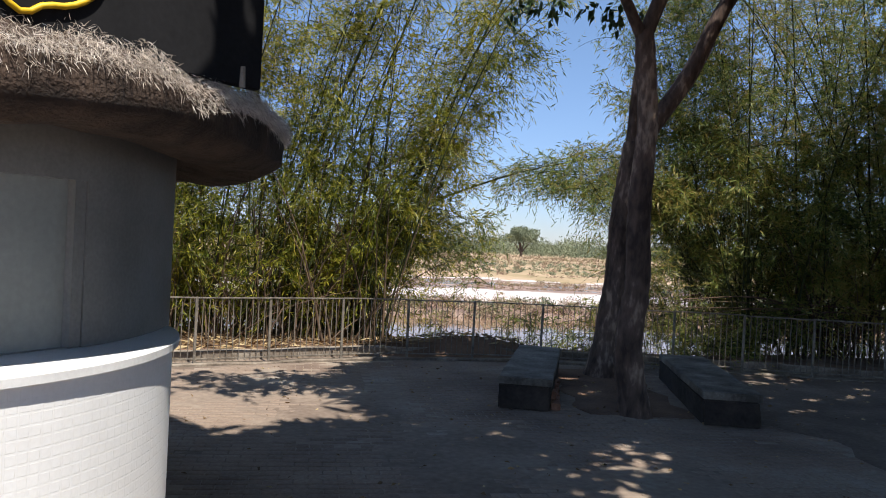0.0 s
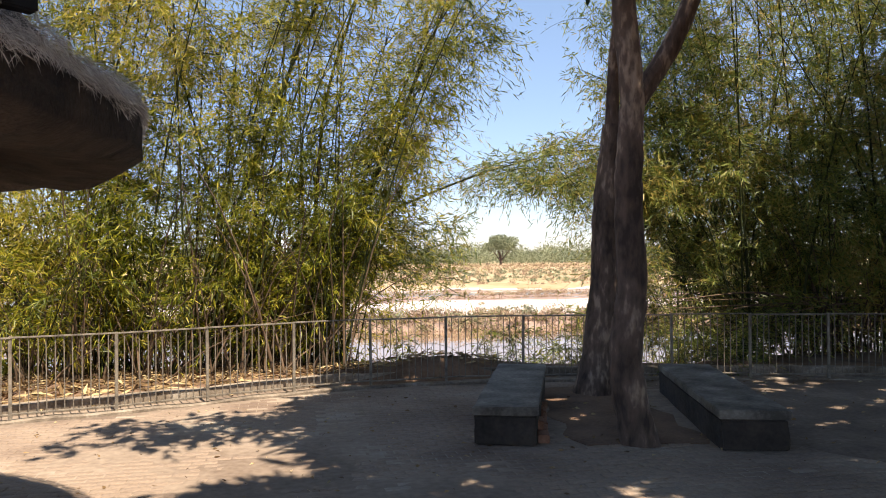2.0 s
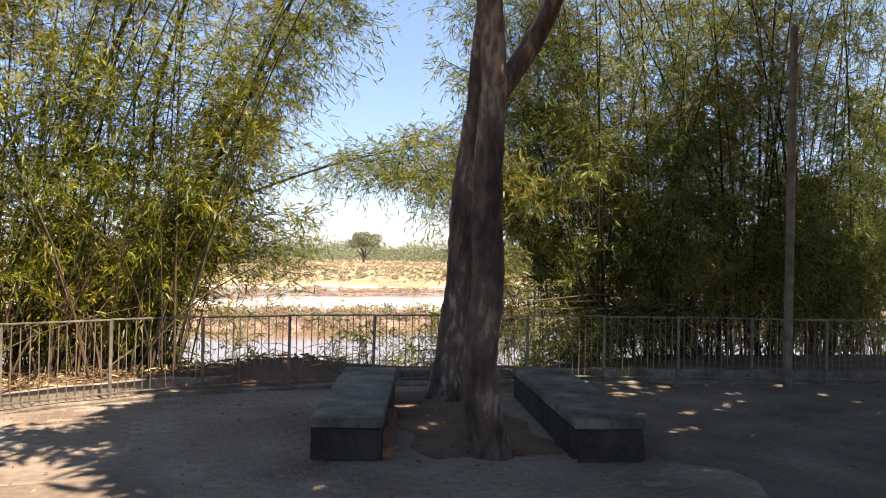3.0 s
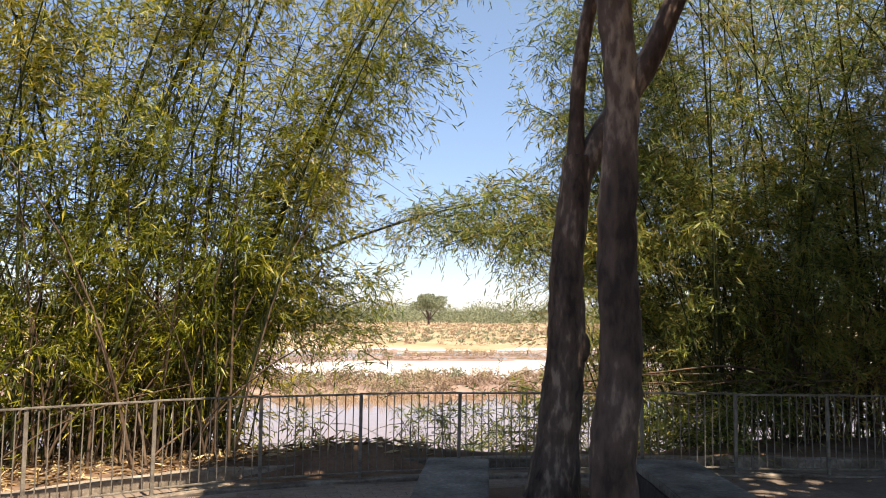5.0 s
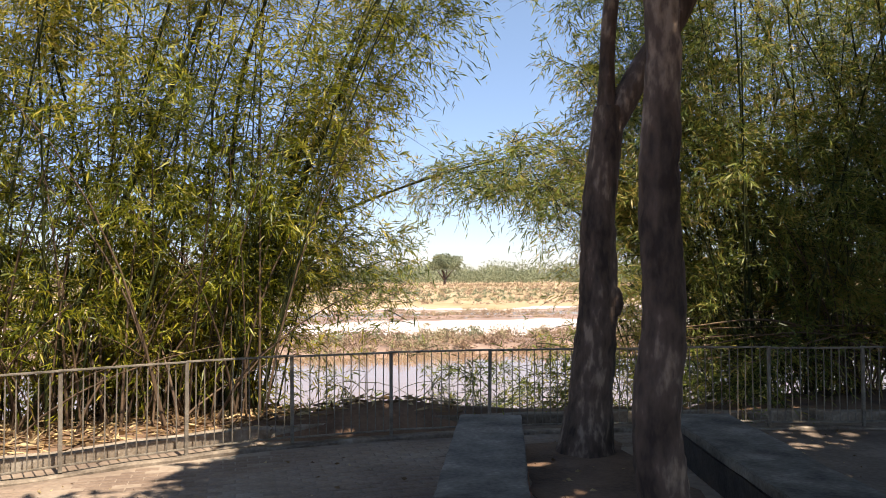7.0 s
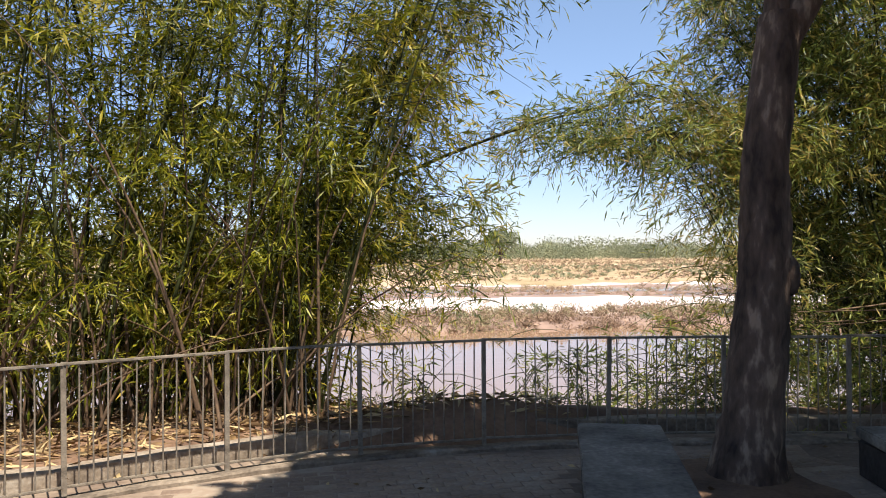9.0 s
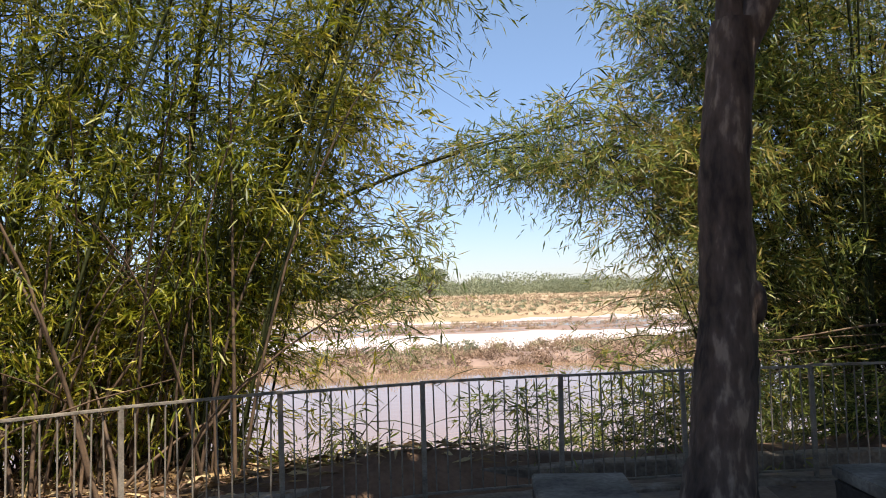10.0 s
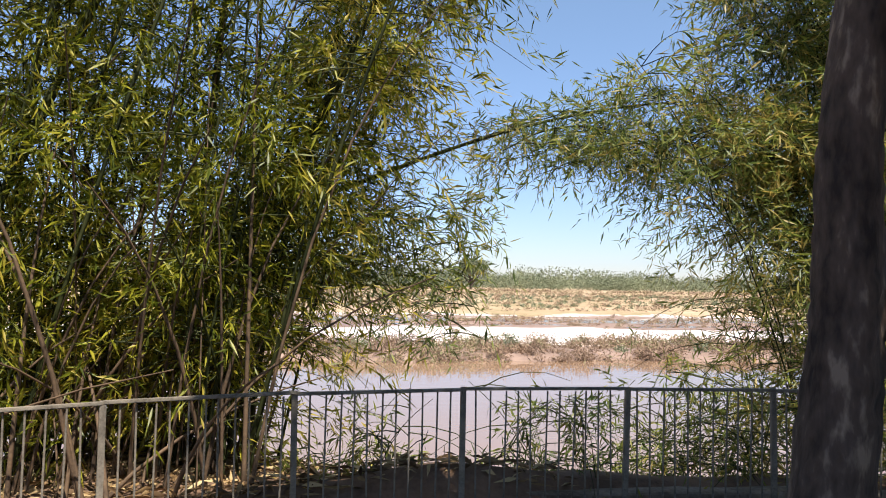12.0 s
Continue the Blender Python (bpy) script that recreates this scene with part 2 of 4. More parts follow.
def leaf_arrays(base, way, length, width, g, fold=0.25):
    """Lance-shaped leaves, two triangles each with a fold along the rib."""
    n = len(base)
    side = unit(np.cross(way, unit(g.standard_normal((n, 3)))))
    up = np.cross(side, way)
    L, W = length[:, None], width[:, None]
    mid = base + way * L * 0.38
    v = np.stack([base, mid + side * W / 2 + up * W * fold, base + way * L - np.array([0, 0, 1]) * L * 0.08, mid - side * W / 2 + up * W * fold], 1).reshape(-1, 3)
    o = np.arange(n)[:, None] * 4
    f = np.concatenate([o + np.array([[0, 1, 2]]), o + np.array([[0, 2, 3]])], 1).reshape(-1, 3)
    return v, f


def sprays(at, way, g, leaves=8, twig=0.34, size=0.14, thin=0.115, droop=0.45):
    """Leaves set in fans along short drooping twigs that start at the given places."""
    n = len(at)
    s = np.linspace(0.15, 1.0, leaves)[None, :, None]
    tw = twig * g.uniform(0.6, 1.3, (n, 1, 1))
    p = at[:, None, :] + way[:, None, :] * tw * s + np.array([0, 0, -1.0]) * tw * 0.45 * s**2
    d = way[:, None, :] * 0.9 + g.standard_normal((n, leaves, 3)) * 0.62 + np.array([0, 0, -droop])
    d = unit(d).reshape(-1, 3)
    ln = size * g.uniform(0.55, 1.25, n * leaves)
    return leaf_arrays(p.reshape(-1, 3), d, ln, ln * thin * g.uniform(0.8, 1.3, n * leaves), g)


# ---- lie of the land ----
FENCE = [(-6.0, 9.45), (-4.95, 9.75), (-3.9, 10.05), (-2.88, 10.32), (-1.87, 10.56), (-0.93, 10.95), (0.08, 11.32), (1.08, 11.58), (2.11, 11.66), (3.17, 11.58), (4.17, 11.44), (5.2, 11.22), (6.22, 10.96), (7.22, 10.68), (8.2, 10.36), (9.18, 10.02), (10.14, 9.64), (11.1, 9.25), (12.05, 8.85)]
FX, FY = np.array(FENCE).T


def fence_y(x):
    return np.interp(x, FX, FY)


def wave(x, y, s, seed=0.0):
    return (np.sin(x / s + seed) * np.cos(y / s * 0.83 + seed * 1.7) + 0.6 * np.sin(x / s * 2.3 + y / s * 1.7 + seed * 3.1) + 0.35 * np.sin(y / s * 4.1 - x / s * 3.3 + seed)) / 1.95


WATER = -2.6


def land(x, y):
    x, y = np.asarray(x, float), np.asarray(y, float)
    edge = fence_y(x) + np.interp(x, [-6, 0.3, 1.8, 6, 8, 12], [3.2, 2.6, 1.0, 1.0, 2.2, 3.0])
    near = -0.06 + 0.16 * np.clip((y - fence_y(x) - 0.35) / 0.3, 0, 1) + 0.03 * wave(x, y, 0.5, 2.0) * (y > fence_y(x) + 0.4)
    near = near + 0.27 * np.exp(-((x - 2.1) / 1.0) ** 2 - ((y - 12.15) / 0.36) ** 2)
    drop = np.clip((y - edge) / 2.6, 0, 1)
    z = near - (3.3 + near) * drop * drop * (3 - 2 * drop)
    yy = y + 2.2 * wave(x, y * 0.2, 11.0, 1.3) + 0.8 * wave(x, y, 3.0, 0.4)
    far = np.interp(yy, [0, 43.5, 45.5, 55, 62, 71, 75, 79, 84, 91, 94, 100, 125, 190, 260, 4000], [-3.3, -3.3, -2.3, -2.15, -2.2, -2.35, -2.68, -2.5, -2.72, -2.62, -2.3, -2.1, -1.6, -0.85, -0.85, -0.85])
    far = far + 0.10 * wave(x, y, 2.2, 5.0) * (yy > 46) + 0.12 * wave(x, y, 14.0, 3.0) * (yy > 100)
    return np.where(y > 30, far, z)


xs = np.r_[-3000, -1200, -500, -250, -140, -90, np.arange(-60, -9, 1.5), np.arange(-9, 15, 0.3), np.arange(15, 120, 1.5), 140, 180, 240, 320, 500, 900, 1600, 3000]
ys = np.r_[-1500, -400, -120, -50, -25, np.arange(-12, 9, 1.5), np.arange(9, 17, 0.2), np.arange(17, 42, 2.0), np.arange(42, 112, 0.8), np.arange(112, 220, 4.0), 240, 280, 400, 800, 1600, 4000]
gx, gy = np.meshgrid(xs, ys)
gz = land(gx, gy)
nx, ny = len(xs), len(ys)
ii, jj = np.meshgrid(np.arange(ny - 1), np.arange(nx - 1), indexing="ij")
quads = np.stack([ii * nx + jj, ii * nx + jj + 1, (ii + 1) * nx + jj + 1, (ii + 1) * nx + jj], -1).reshape(-1, 4)
ground = from_arrays("ground", np.stack([gx, gy, gz], -1).reshape(-1, 3), quads, [M_SOIL, M_MUD, M_SAND, M_FIELD], smooth=True)
cx, cy = (gx[:-1, :-1] + gx[1:, 1:]) / 2, (gy[:-1, :-1] + gy[1:, 1:]) / 2
cyn = cy + 2.2 * wave(cx, cy * 0.2, 11.0, 1.3) + 1.2 * wave(cx, cy, 3.0, 0.4) + 2.0 * wave(cx, cy, 7.0, 2.2)
slot = np.zeros(cx.shape, np.int32)
slot[(cyn > 30)] = 1
slot[(cyn > 51)] = 2
slot[(cyn > 67) & (cyn < 92)] = 1
slot[(cyn > 93.5 + 2 * wave(cx, cy, 5.0, 1.0))] = 3
ground.data.polygons.foreach_set("material_index", slot.ravel())
tagged(ground, "dry earth bank sloping to sandy river bed and pale grass flats", "ground", kind="structure")

wv = np.array([(-2500, 12.8, WATER), (2500, 12.8, WATER), (2500, 100, WATER), (-2500, 100, WATER)], float)
water = from_arrays("water", wv, np.array([[0, 1, 2, 3]]), M_WATER)
tagged(water, "still brown muddy river reflecting the pale sky", "water", kind="structure")

# yard floor, up to the kerb
bm = bmesh.new()
yx = np.arange(-9.0, 13.01, 0.5)
rows_y = [-14, -10, -6, -3, 0, 2, 4, 5, 5.5, 6, 6.5, 7, 7.5, 8, 8.4, 8.75]
prev = None
for x in yx:
    col = [bm.verts.new((x, y, -0.0015 + 0.005 * math.sin(x * 1.3 + y) + 0.003 * math.sin(x * 3.1 - y * 2.2))) for y in rows_y] + [bm.verts.new((x, float(fence_y(x)) + 0.5, -0.004))]
    if prev:
        for a in range(len(col) - 1):
            bm.faces.new((prev[a], col[a], col[a + 1], prev[a + 1]))
    prev = col
g2 = bmesh.ops.extrude_face_region(bm, geom=bm.faces[:])
bmesh.ops.translate(bm, verts=[v for v in g2["geom"] if isinstance(v, bmesh.types.BMVert)], vec=(0, 0, -0.05))
bmesh.ops.recalc_face_normals(bm, faces=bm.faces[:])
pavement = tagged(part("pavement", bm, M_DUST), "dusty brick-paved yard floor littered with dry leaves", "pavement", kind="structure")


def strip(name, off0, off1, z0, z1, material, label, x0=-6.0, x1=12.05, bevel=0.012):
    """A long low kerb that follows the fence at the given offsets behind it."""
    bm = bmesh.new()
    px = np.arange(x0, x1 + 0.01, 0.35)
    prev = None
    for i, x in enumerate(px):
        y = float(fence_y(x))
        h = z1 + 0.010 * math.sin(i * 2.1) + 0.008 * math.sin(i * 5.3)
        c = [bm.verts.new((x, y + off0, z0)), bm.verts.new((x, y + off0, h - bevel)), bm.verts.new((x, y + off0 + bevel, h)), bm.verts.new((x, y + off1 - bevel, h)), bm.verts.new((x, y + off1, h - bevel)), bm.verts.new((x, y + off1, z0))]
        if prev:
            for a in range(5):
                bm.faces.new((prev[a], c[a], c[a + 1], prev[a + 1]))
        else:
            bm.faces.new(c)
        prev = c
    bm.faces.new(prev[::-1])
    bmesh.ops.recalc_face_normals(bm, faces=bm.faces[:])
    return tagged(part(name, bm, material), label, "kerb", kind="structure")


strip("kerb_fence", -0.08, 0.07, -0.03, 0.032, M_KERB, "worn concrete kerb under the iron railing")
strip("kerb_bank", 0.40, 0.56, -0.05, 0.13, M_KERB, "low weathered concrete edging wall behind the railing")

# ---- iron railing ----
fence = empty("iron_railing", (2.0, 11.6, 0.0))
tagged(fence, "waist-high iron railing with thin upright bars and flat top rail", "railing")
bm = bmesh.new()
box(bm, -0.017, 0.017, -0.017, 0.017, 0.0, 0.885, 0.003)
post0 = part("post", bm, M_IRON, fence)
bm = bmesh.new()
bmesh.ops.create_cone(bm, cap_ends=True, segments=7, radius1=0.0058, radius2=0.0058, depth=0.80, matrix=Matrix.Translation((0, 0, 0.40)))
bar0 = part("bar", bm, M_IRON, fence)
for ob in (post0, bar0):
    ob.matrix_parent_inverse = Matrix()
used = {"post": False, "bar": False}


def put_piece(src, key, loc, rz, tilt=0.0):
    if used[key]:
        ob = new(key, src.data)
        ob.parent = fence
    else:
        ob, used[key] = src, True
    ob.matrix_basis = Matrix.Translation(Vector(loc) - fence.location) @ pose(0, 0, 0, tilt, tilt * 0.6, rz)


for k, (a, b) in enumerate(zip(FENCE[:-1], FENCE[1:])):
    a, b = Vector(a), Vector(b)
    d = (b - a)
    ang = math.degrees(math.atan2(d.y, d.x))
    put_piece(post0, "post", (a.x, a.y, 0.03), ang, rng.normal(0, 0.4))
    for q in range(1, 12):
        c = a + d * (q / 12)
        put_piece(bar0, "bar", (c.x, c.y, 0.09), ang, rng.normal(0, 0.7))
    z_off = rng.normal(0, 0.004)
    for nm, z0, z1, w in (("top_rail", 0.890, 0.908, 0.022), ("bottom_rail", 0.078, 0.094, 0.017)):
        bm = bmesh.new()
        box(bm, 0.0, d.length, -w, w, z0 + z_off, z1 + z_off, 0.004, m=Matrix.Translation((a.x, a.y, 0)) @ pose(0, 0, 0, 0, 0, ang))
        part(nm, bm, M_IRON, fence)
put_piece(post0, "post", (FENCE[-1][0], FENCE[-1][1], 0.03), 0)


# ---- benches ----
def bench(near, far, width, label):
    near, far = Vector(near), Vector(far)
    d = far - near
    ob = empty("concrete_bench", (*((near + far) / 2), 0))
    tagged(ob, label, "bench", "benches under the tree")
    m = Matrix.Translation((near.x, near.y, 0)) @ pose(0, 0, 0, 0, 0, math.degrees(math.atan2(d.y, d.x)))
    bm = bmesh.new()
    box(bm, 0, d.length, -width / 2, width / 2, 0.275, 0.355, 0.010, m)
    bmesh.ops.subdivide_edges(bm, edges=[e for e in bm.edges if e.calc_length() > 1], cuts=12)
    for v in bm.verts:
        v.co += Vector((noise.noise(v.co * 3), noise.noise(v.co * 3 + Vector((5, 0, 0))), noise.noise(v.co * 2 + Vector((0, 9, 0))))) * 0.012
    part("slab", bm, M_BENCH, ob, "worn grey concrete slab")
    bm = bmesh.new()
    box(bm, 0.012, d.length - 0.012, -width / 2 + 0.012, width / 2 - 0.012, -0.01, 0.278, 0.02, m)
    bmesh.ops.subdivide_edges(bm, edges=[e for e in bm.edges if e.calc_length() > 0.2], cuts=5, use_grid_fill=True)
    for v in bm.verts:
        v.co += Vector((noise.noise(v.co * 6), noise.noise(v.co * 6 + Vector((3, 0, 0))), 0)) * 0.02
    part("plinth", bm, M_BLOCK, ob, "near-black masonry plinth")
    return ob


bench((1.97, 8.18), (2.93, 10.82), 0.60, "low concrete bench on a dark masonry plinth")
bench((4.05, 7.50), (4.87, 10.30), 0.62, "low concrete bench in the shade of the forked tree")


# ---- trees ----
def limb(name, pts, radii, parent, n=26, sides=14, rough=0.07, seed=1, label=""):
    p = spline(pts, n)
    t = np.r_[0, np.cumsum(np.linalg.norm(np.diff(np.array(pts, float), axis=0), axis=1))]
    s = np.linspace(0, t[-1], n)
    r = np.interp(s, t, radii)
    v, f = tube_arrays(p, r, sides, rough, seed)
    return from_arrays(name, v, f, M_BARK, parent, label, True)


def crown(name, lumps, count, parent, g, leaf=0.15, keep=None):
    """Broad leaves in fans, gathered in uneven lumps; keep(p) leaves gaps."""
    lumps = np.array(lumps, float)
    vol = lumps[:, 3] * lumps[:, 4] * lumps[:, 5]
    k = g.choice(len(lumps), count, p=vol / vol.sum())
    d = unit(g.standard_normal((count, 3))) * (g.random((count, 1)) ** 0.4)
    p = lumps[k, :3] + d * lumps[k, 3:6]
    if keep is not None:
        p = p[keep(p)]
    v, f = sprays(p, unit(g.standard_normal((len(p), 3)) + np.array([0, 0, -0.2])), g, 6, 0.3, leaf, 0.36, 0.5)
    # chinks that run along the sunbeams
    q = v.reshape(-1, 4, 3).mean(1)
    down = q[:, :2] - q[:, 2:] * np.array([[SUN_FROM.x, SUN_FROM.y]]) / SUN_FROM.z
    clear = np.ones(len(q), bool)
    for hx, hy, hr in CHINKS:
        clear &= ((down[:, 0] - hx) * 0.7) ** 2 + (down[:, 1] - hy) ** 2 > (hr + 0.05) ** 2
    f = f.reshape(-1, 6)[clear].reshape(-1, 3)
    return from_arrays(name, v, f, M_BROAD, parent, "dense dark green broad leaves")


tree_a = tagged(empty("shade_tree", (3.15, 8.0, 0)), "dark-barked shade tree forking high, standing between the benches", "tree")
limb("trunk", [(3.22, 8.0, -0.1), (3.17, 8.0, 0.12), (3.07, 8.0, 0.75), (3.13, 8.0, 1.4), (3.11, 8.0, 2.3), (3.15, 8.0, 3.25), (3.06, 8.0, 4.2)], [0.19, 0.165, 0.148, 0.135, 0.125, 0.11, 0.105], tree_a, 60, 18, 0.10, 3)
limb("branch", [(3.05, 8.0, 4.12), (2.85, 7.9, 4.38), (2.45, 7.6, 4.85), (1.6, 6.6, 5.9), (0.9, 5.2, 6.8)], [0.07, 0.06, 0.055, 0.045, 0.02], tree_a, 20, 9, 0.06, 4)
limb("branch", [(3.06, 8.0, 4.12), (3.22, 7.95, 4.6), (3.5, 7.6, 5.6), (3.9, 6.8, 7.0), (4.2, 5.5, 8.0)], [0.09, 0.085, 0.075, 0.05, 0.02], tree_a, 20, 9, 0.06, 5)

tree_b = tagged(empty("forked_tree", (3.85, 10.55, 0)), "thick grey-brown tree forking at head height beside the railing", "tree")
limb("trunk", [(3.80, 10.55, -0.1), (3.82, 10.55, 0.08), (3.86, 10.55, 0.5), (3.95, 10.55, 1.4), (3.98, 10.55, 2.4), (4.10, 10.55, 3.36)], [0.33, 0.265, 0.21, 0.19, 0.16, 0.155], tree_b, 40, 18, 0.08, 6)
limb("branch", [(4.07, 10.55, 3.2), (4.07, 10.55, 3.75), (4.10, 10.53, 4.3), (4.24, 10.45, 5.2), (4.3, 10.0, 6.3), (4.1, 9.2, 7.5)], [0.11, 0.078, 0.075, 0.07, 0.055, 0.02], tree_b, 24, 10, 0.07, 7)
limb("branch", [(4.13, 10.55, 3.2), (4.34, 10.53, 3.6), (4.82, 10.45, 4.36), (5.26, 10.25, 5.4), (5.9, 9.5, 6.6), (6.9, 8.4, 7.7)], [0.13, 0.13, 0.125, 0.105, 0.07, 0.025], tree_b, 24, 11, 0.07, 8)
bm = bmesh.new()
bmesh.ops.create_icosphere(bm, subdivisions=2, radius=0.075, matrix=Matrix.Translation((4.10, 10.45, 1.45)) @ Matrix.Diagonal((0.9, 0.9, 2.0, 1)))
part("knot", bm, M_BARK, tree_b, "", True)


gc = np.random.default_rng(77)
CHINKS = [(gc.uniform(4.9, 9.5), gc.uniform(8.2, 10.6), gc.uniform(0.02, 0.10)) for _ in range(30)]
CHINKS += [(gc.uniform(2.7, 3.7), gc.uniform(9.0, 10.2), gc.uniform(0.04, 0.13)) for _ in range(6)]
CHINKS += [(gc.uniform(0.6, 7.0), gc.uniform(5.0, 7.6), gc.uniform(0.0, 0.05)) for _ in range(16)]


def canopy_keep(p):
    x, y, z = p[:, 0], p[:, 1], p[:, 2]
    ceil = 4.95 + np.clip(y - 6.5, 0, 9) * 0.62
    hole = wave(x, y, 0.36, 1.1) + 0.4 * wave(x, y, 0.21, 2.0)
    side = np.interp(y, [-9, -1.6, -1.0, 1.7, 2.4, 3.6, 4.2, 7.0, 8.5, 12], [0.3, 0.3, 1.0, 1.0, -0.4, -0.2, 1.35, 1.5, 1.9, 2.2]) + 0.3 * wave(y, x * 0, 0.6, 0.5)
    return (z > ceil) & ((hole < 0.74) | (x < 2.6)) & (x > side)


g = np.random.default_rng(5)
lumps_a = [(g.uniform(-1.2, 5.0), g.uniform(-7, 7.5), g.uniform(5.6, 7.8), 1.5, 1.5, 0.8) for _ in range(80)]
lumps_b = [(g.uniform(4.0, 14.0), g.uniform(-7, 6.6), g.uniform(5.8, 8.2), 1.6, 1.6, 0.9) for _ in range(130)]
# further lumps, all out of view, added to keep sun and skylight off the yard
lumps_b += [(g.uniform(8.2, 15.0), g.uniform(6.5, 10.8), g.uniform(7.2, 9.2), 1.6, 1.5, 0.8) for _ in range(14)]
lumps_b += [(g.uniform(9.0, 21.0), g.uniform(-13.0, 7.5), g.uniform(5.8, 8.4), 1.8, 1.8, 0.9) for _ in range(120)]
lumps_b += [(g.uniform(1.0, 13.0), g.uniform(5.5, 8.5), g.uniform(6.8, 8.0), 1.5, 1.2, 0.7) for _ in range(34)]
# unseen as well, added to shade the mound behind the railing
lumps_b += [(gc.uniform(1.6, 4.2), gc.uniform(8.2, 9.1), gc.uniform(7.0, 7.8), 1.1, 0.6, 0.5) for _ in range(9)]
crown("crown", lumps_a, 17000, tree_a, g, 0.34, canopy_keep)
crown("crown", lumps_b, 27000, tree_b, g, 0.55, canopy_keep)
# loose leaves out of view, placed to throw leaf shadows on the lit paving
outer = [(g.uniform(-0.9, 1.3), g.uniform(5.9, 7.1), g.uniform(6.2, 6.8), 0.45, 0.22, 0.15) for _ in range(15)]
crown("crown", outer, 170, tree_a, g, 0.26)

# leafy twigs that hang low beside the fork
for tip, count in (((2.5, 10.6, 5.22), 20), ((3.35, 9.68, 5.02), 12)):
    tip = np.array(tip)
    limb("twig", [(4.28, 10.1, 6.2), tuple(tip + (0.5, 0.0, 0.75)), tuple(tip)], [0.022, 0.012, 0.004], tree_b, 10, 6, 0.0, 2)
    q = tip + g.standard_normal((count, 3)) * np.array([0.2, 0.15, 0.07])
    v, f = sprays(q, unit(g.standard_normal((count, 3)) + np.array([0, 0, -0.8])), g, 5, 0.14, 0.15, 0.42, 0.5)
    from_arrays("hanging_leaves", v, f, M_BROAD, tree_b, "dark hanging broad leaves")


# ---- bamboo ----
def culm_line(base, tip, arch, n=16):
    """A cane that rises steeply and bows over towards its tip."""
    base, tip = np.array(base, float), np.array(tip, float)
    ctrl = base * (1 - arch) + tip * arch
    ctrl[2] = base[2] + (tip[2] - base[2]) * 0.72
    t = np.linspace(0, 1, n)[:, None]
    return (1 - t) ** 2 * base + 2 * t * (1 - t) * ctrl + t**2 * tip


def culm_mesh(line, r0, seed):
    """A jointed cane: a tube with a swollen ring at each node."""
    n = len(line) * 3
    p = spline(line, n)
    r = r0 * np.linspace(1.0, 0.28, n)
    r[::3] *= 1.16
    return tube_arrays(p, r, 7, 0.0, seed)


def bamboo(name_label, loc, lines, radii, dry, g, leafmat, keep, per_culm, leaves, low=0.25, size=0.128, lush=(), short=1.0, dead=M_CULM_DRY, floor_share=0.34):
    clump = tagged(empty("bamboo_clump", loc), name_label, "bamboo")
    stems, places, ways = [], [], []
    for k, (line, r0) in enumerate(zip(lines, radii)):
        v, f = culm_mesh(line, r0, k)
        from_arrays("culm", v, f, dead if k in dry else M_CULM, clump, "pale dead cane" if k in dry else "", True)
        if k in dry:
            continue
        fine = spline(line, 60)
        for _ in range(int(per_culm * (1.5 if k in lush else short if line[-1][2] < 4.3 else 1))):
            s = low + (1 - low) * g.random() ** 0.8
            i = int(s * 59)
            d = unit(np.array([g.standard_normal(), g.standard_normal(), g.uniform(-0.1, 0.9)]))
            ln = g.uniform(0.5, 1.5) * (1.15 - 0.5 * s)
            t = np.linspace(0, 1, 5)[:, None]
            br = fine[i] + d * ln * t + np.array([0, 0, -0.45]) * ln * t**2
            ok = keep(br[-1:])[0]
            if not ok:
                continue
            stems.append(tube_arrays(br, np.linspace(0.006, 0.002, 5), 3))
            m = g.integers(5, 10)
            q = g.uniform(0.15, 1.0, (m, 1))
            places.append(fine[i] + d * ln * q + np.array([0, 0, -0.45]) * ln * q**2)
            ways.append(unit(d * 0.8 + g.standard_normal((m, 3)) * 0.6 + np.array([0, 0, -0.25])))
    v, f = joined(stems)
    tagged(from_arrays("side_growth", v, f, M_CULM, clump, "thin side branches"), kind="stuff")
    at, way = np.concatenate(places), np.concatenate(ways)
    ok = keep(at) & (g.random(len(at)) < np.clip(floor_share + 0.30 * at[:, 2], 0.2, 1.0))
    at, way = at[ok], way[ok]
    v, f = sprays(at, way, g, leaves, 0.33, size, 0.125, 0.4)
    tagged(from_arrays("foliage", v, f, leafmat, clump, "narrow yellow-green bamboo leaves"), kind="stuff")
    return clump, at, way


LX = ([-1.0, 0.2, 0.9, 1.3, 1.7, 2.2, 2.8, 3.5, 4.0, 4.5, 5.8, 6.6, 9.0], [2.2, 2.4, 2.8, 2.2, 2.8, 2.5, 2.6, 2.8, 3.3, 3.5, 4.1, 4.1, 4.6])
RX = ([-1.0, 0.9, 1.2, 1.9, 2.3, 2.9, 3.4, 3.8, 4.1, 4.7, 5.7, 7.0, 9.0], [3.6, 3.9, 5.1, 5.0, 4.2, 3.5, 3.4, 4.0, 5.0, 4.7, 4.5, 5.3, 6.2])


def keep_left(p):
    far_off = np.clip((p[:, 1] - 8.5), 1, 20)
    fuzz = 0.22 * wave(p[:, 2] * 1.0, p[:, 1], 0.35, 0.7)
    return (p[:, 0] < np.interp(p[:, 2], *LX) + fuzz) & (p[:, 1] > fence_y(p[:, 0]) + 0.9 - 0.4 * (p[:, 2] > 2.2)) & (p[:, 2] > 0.2)


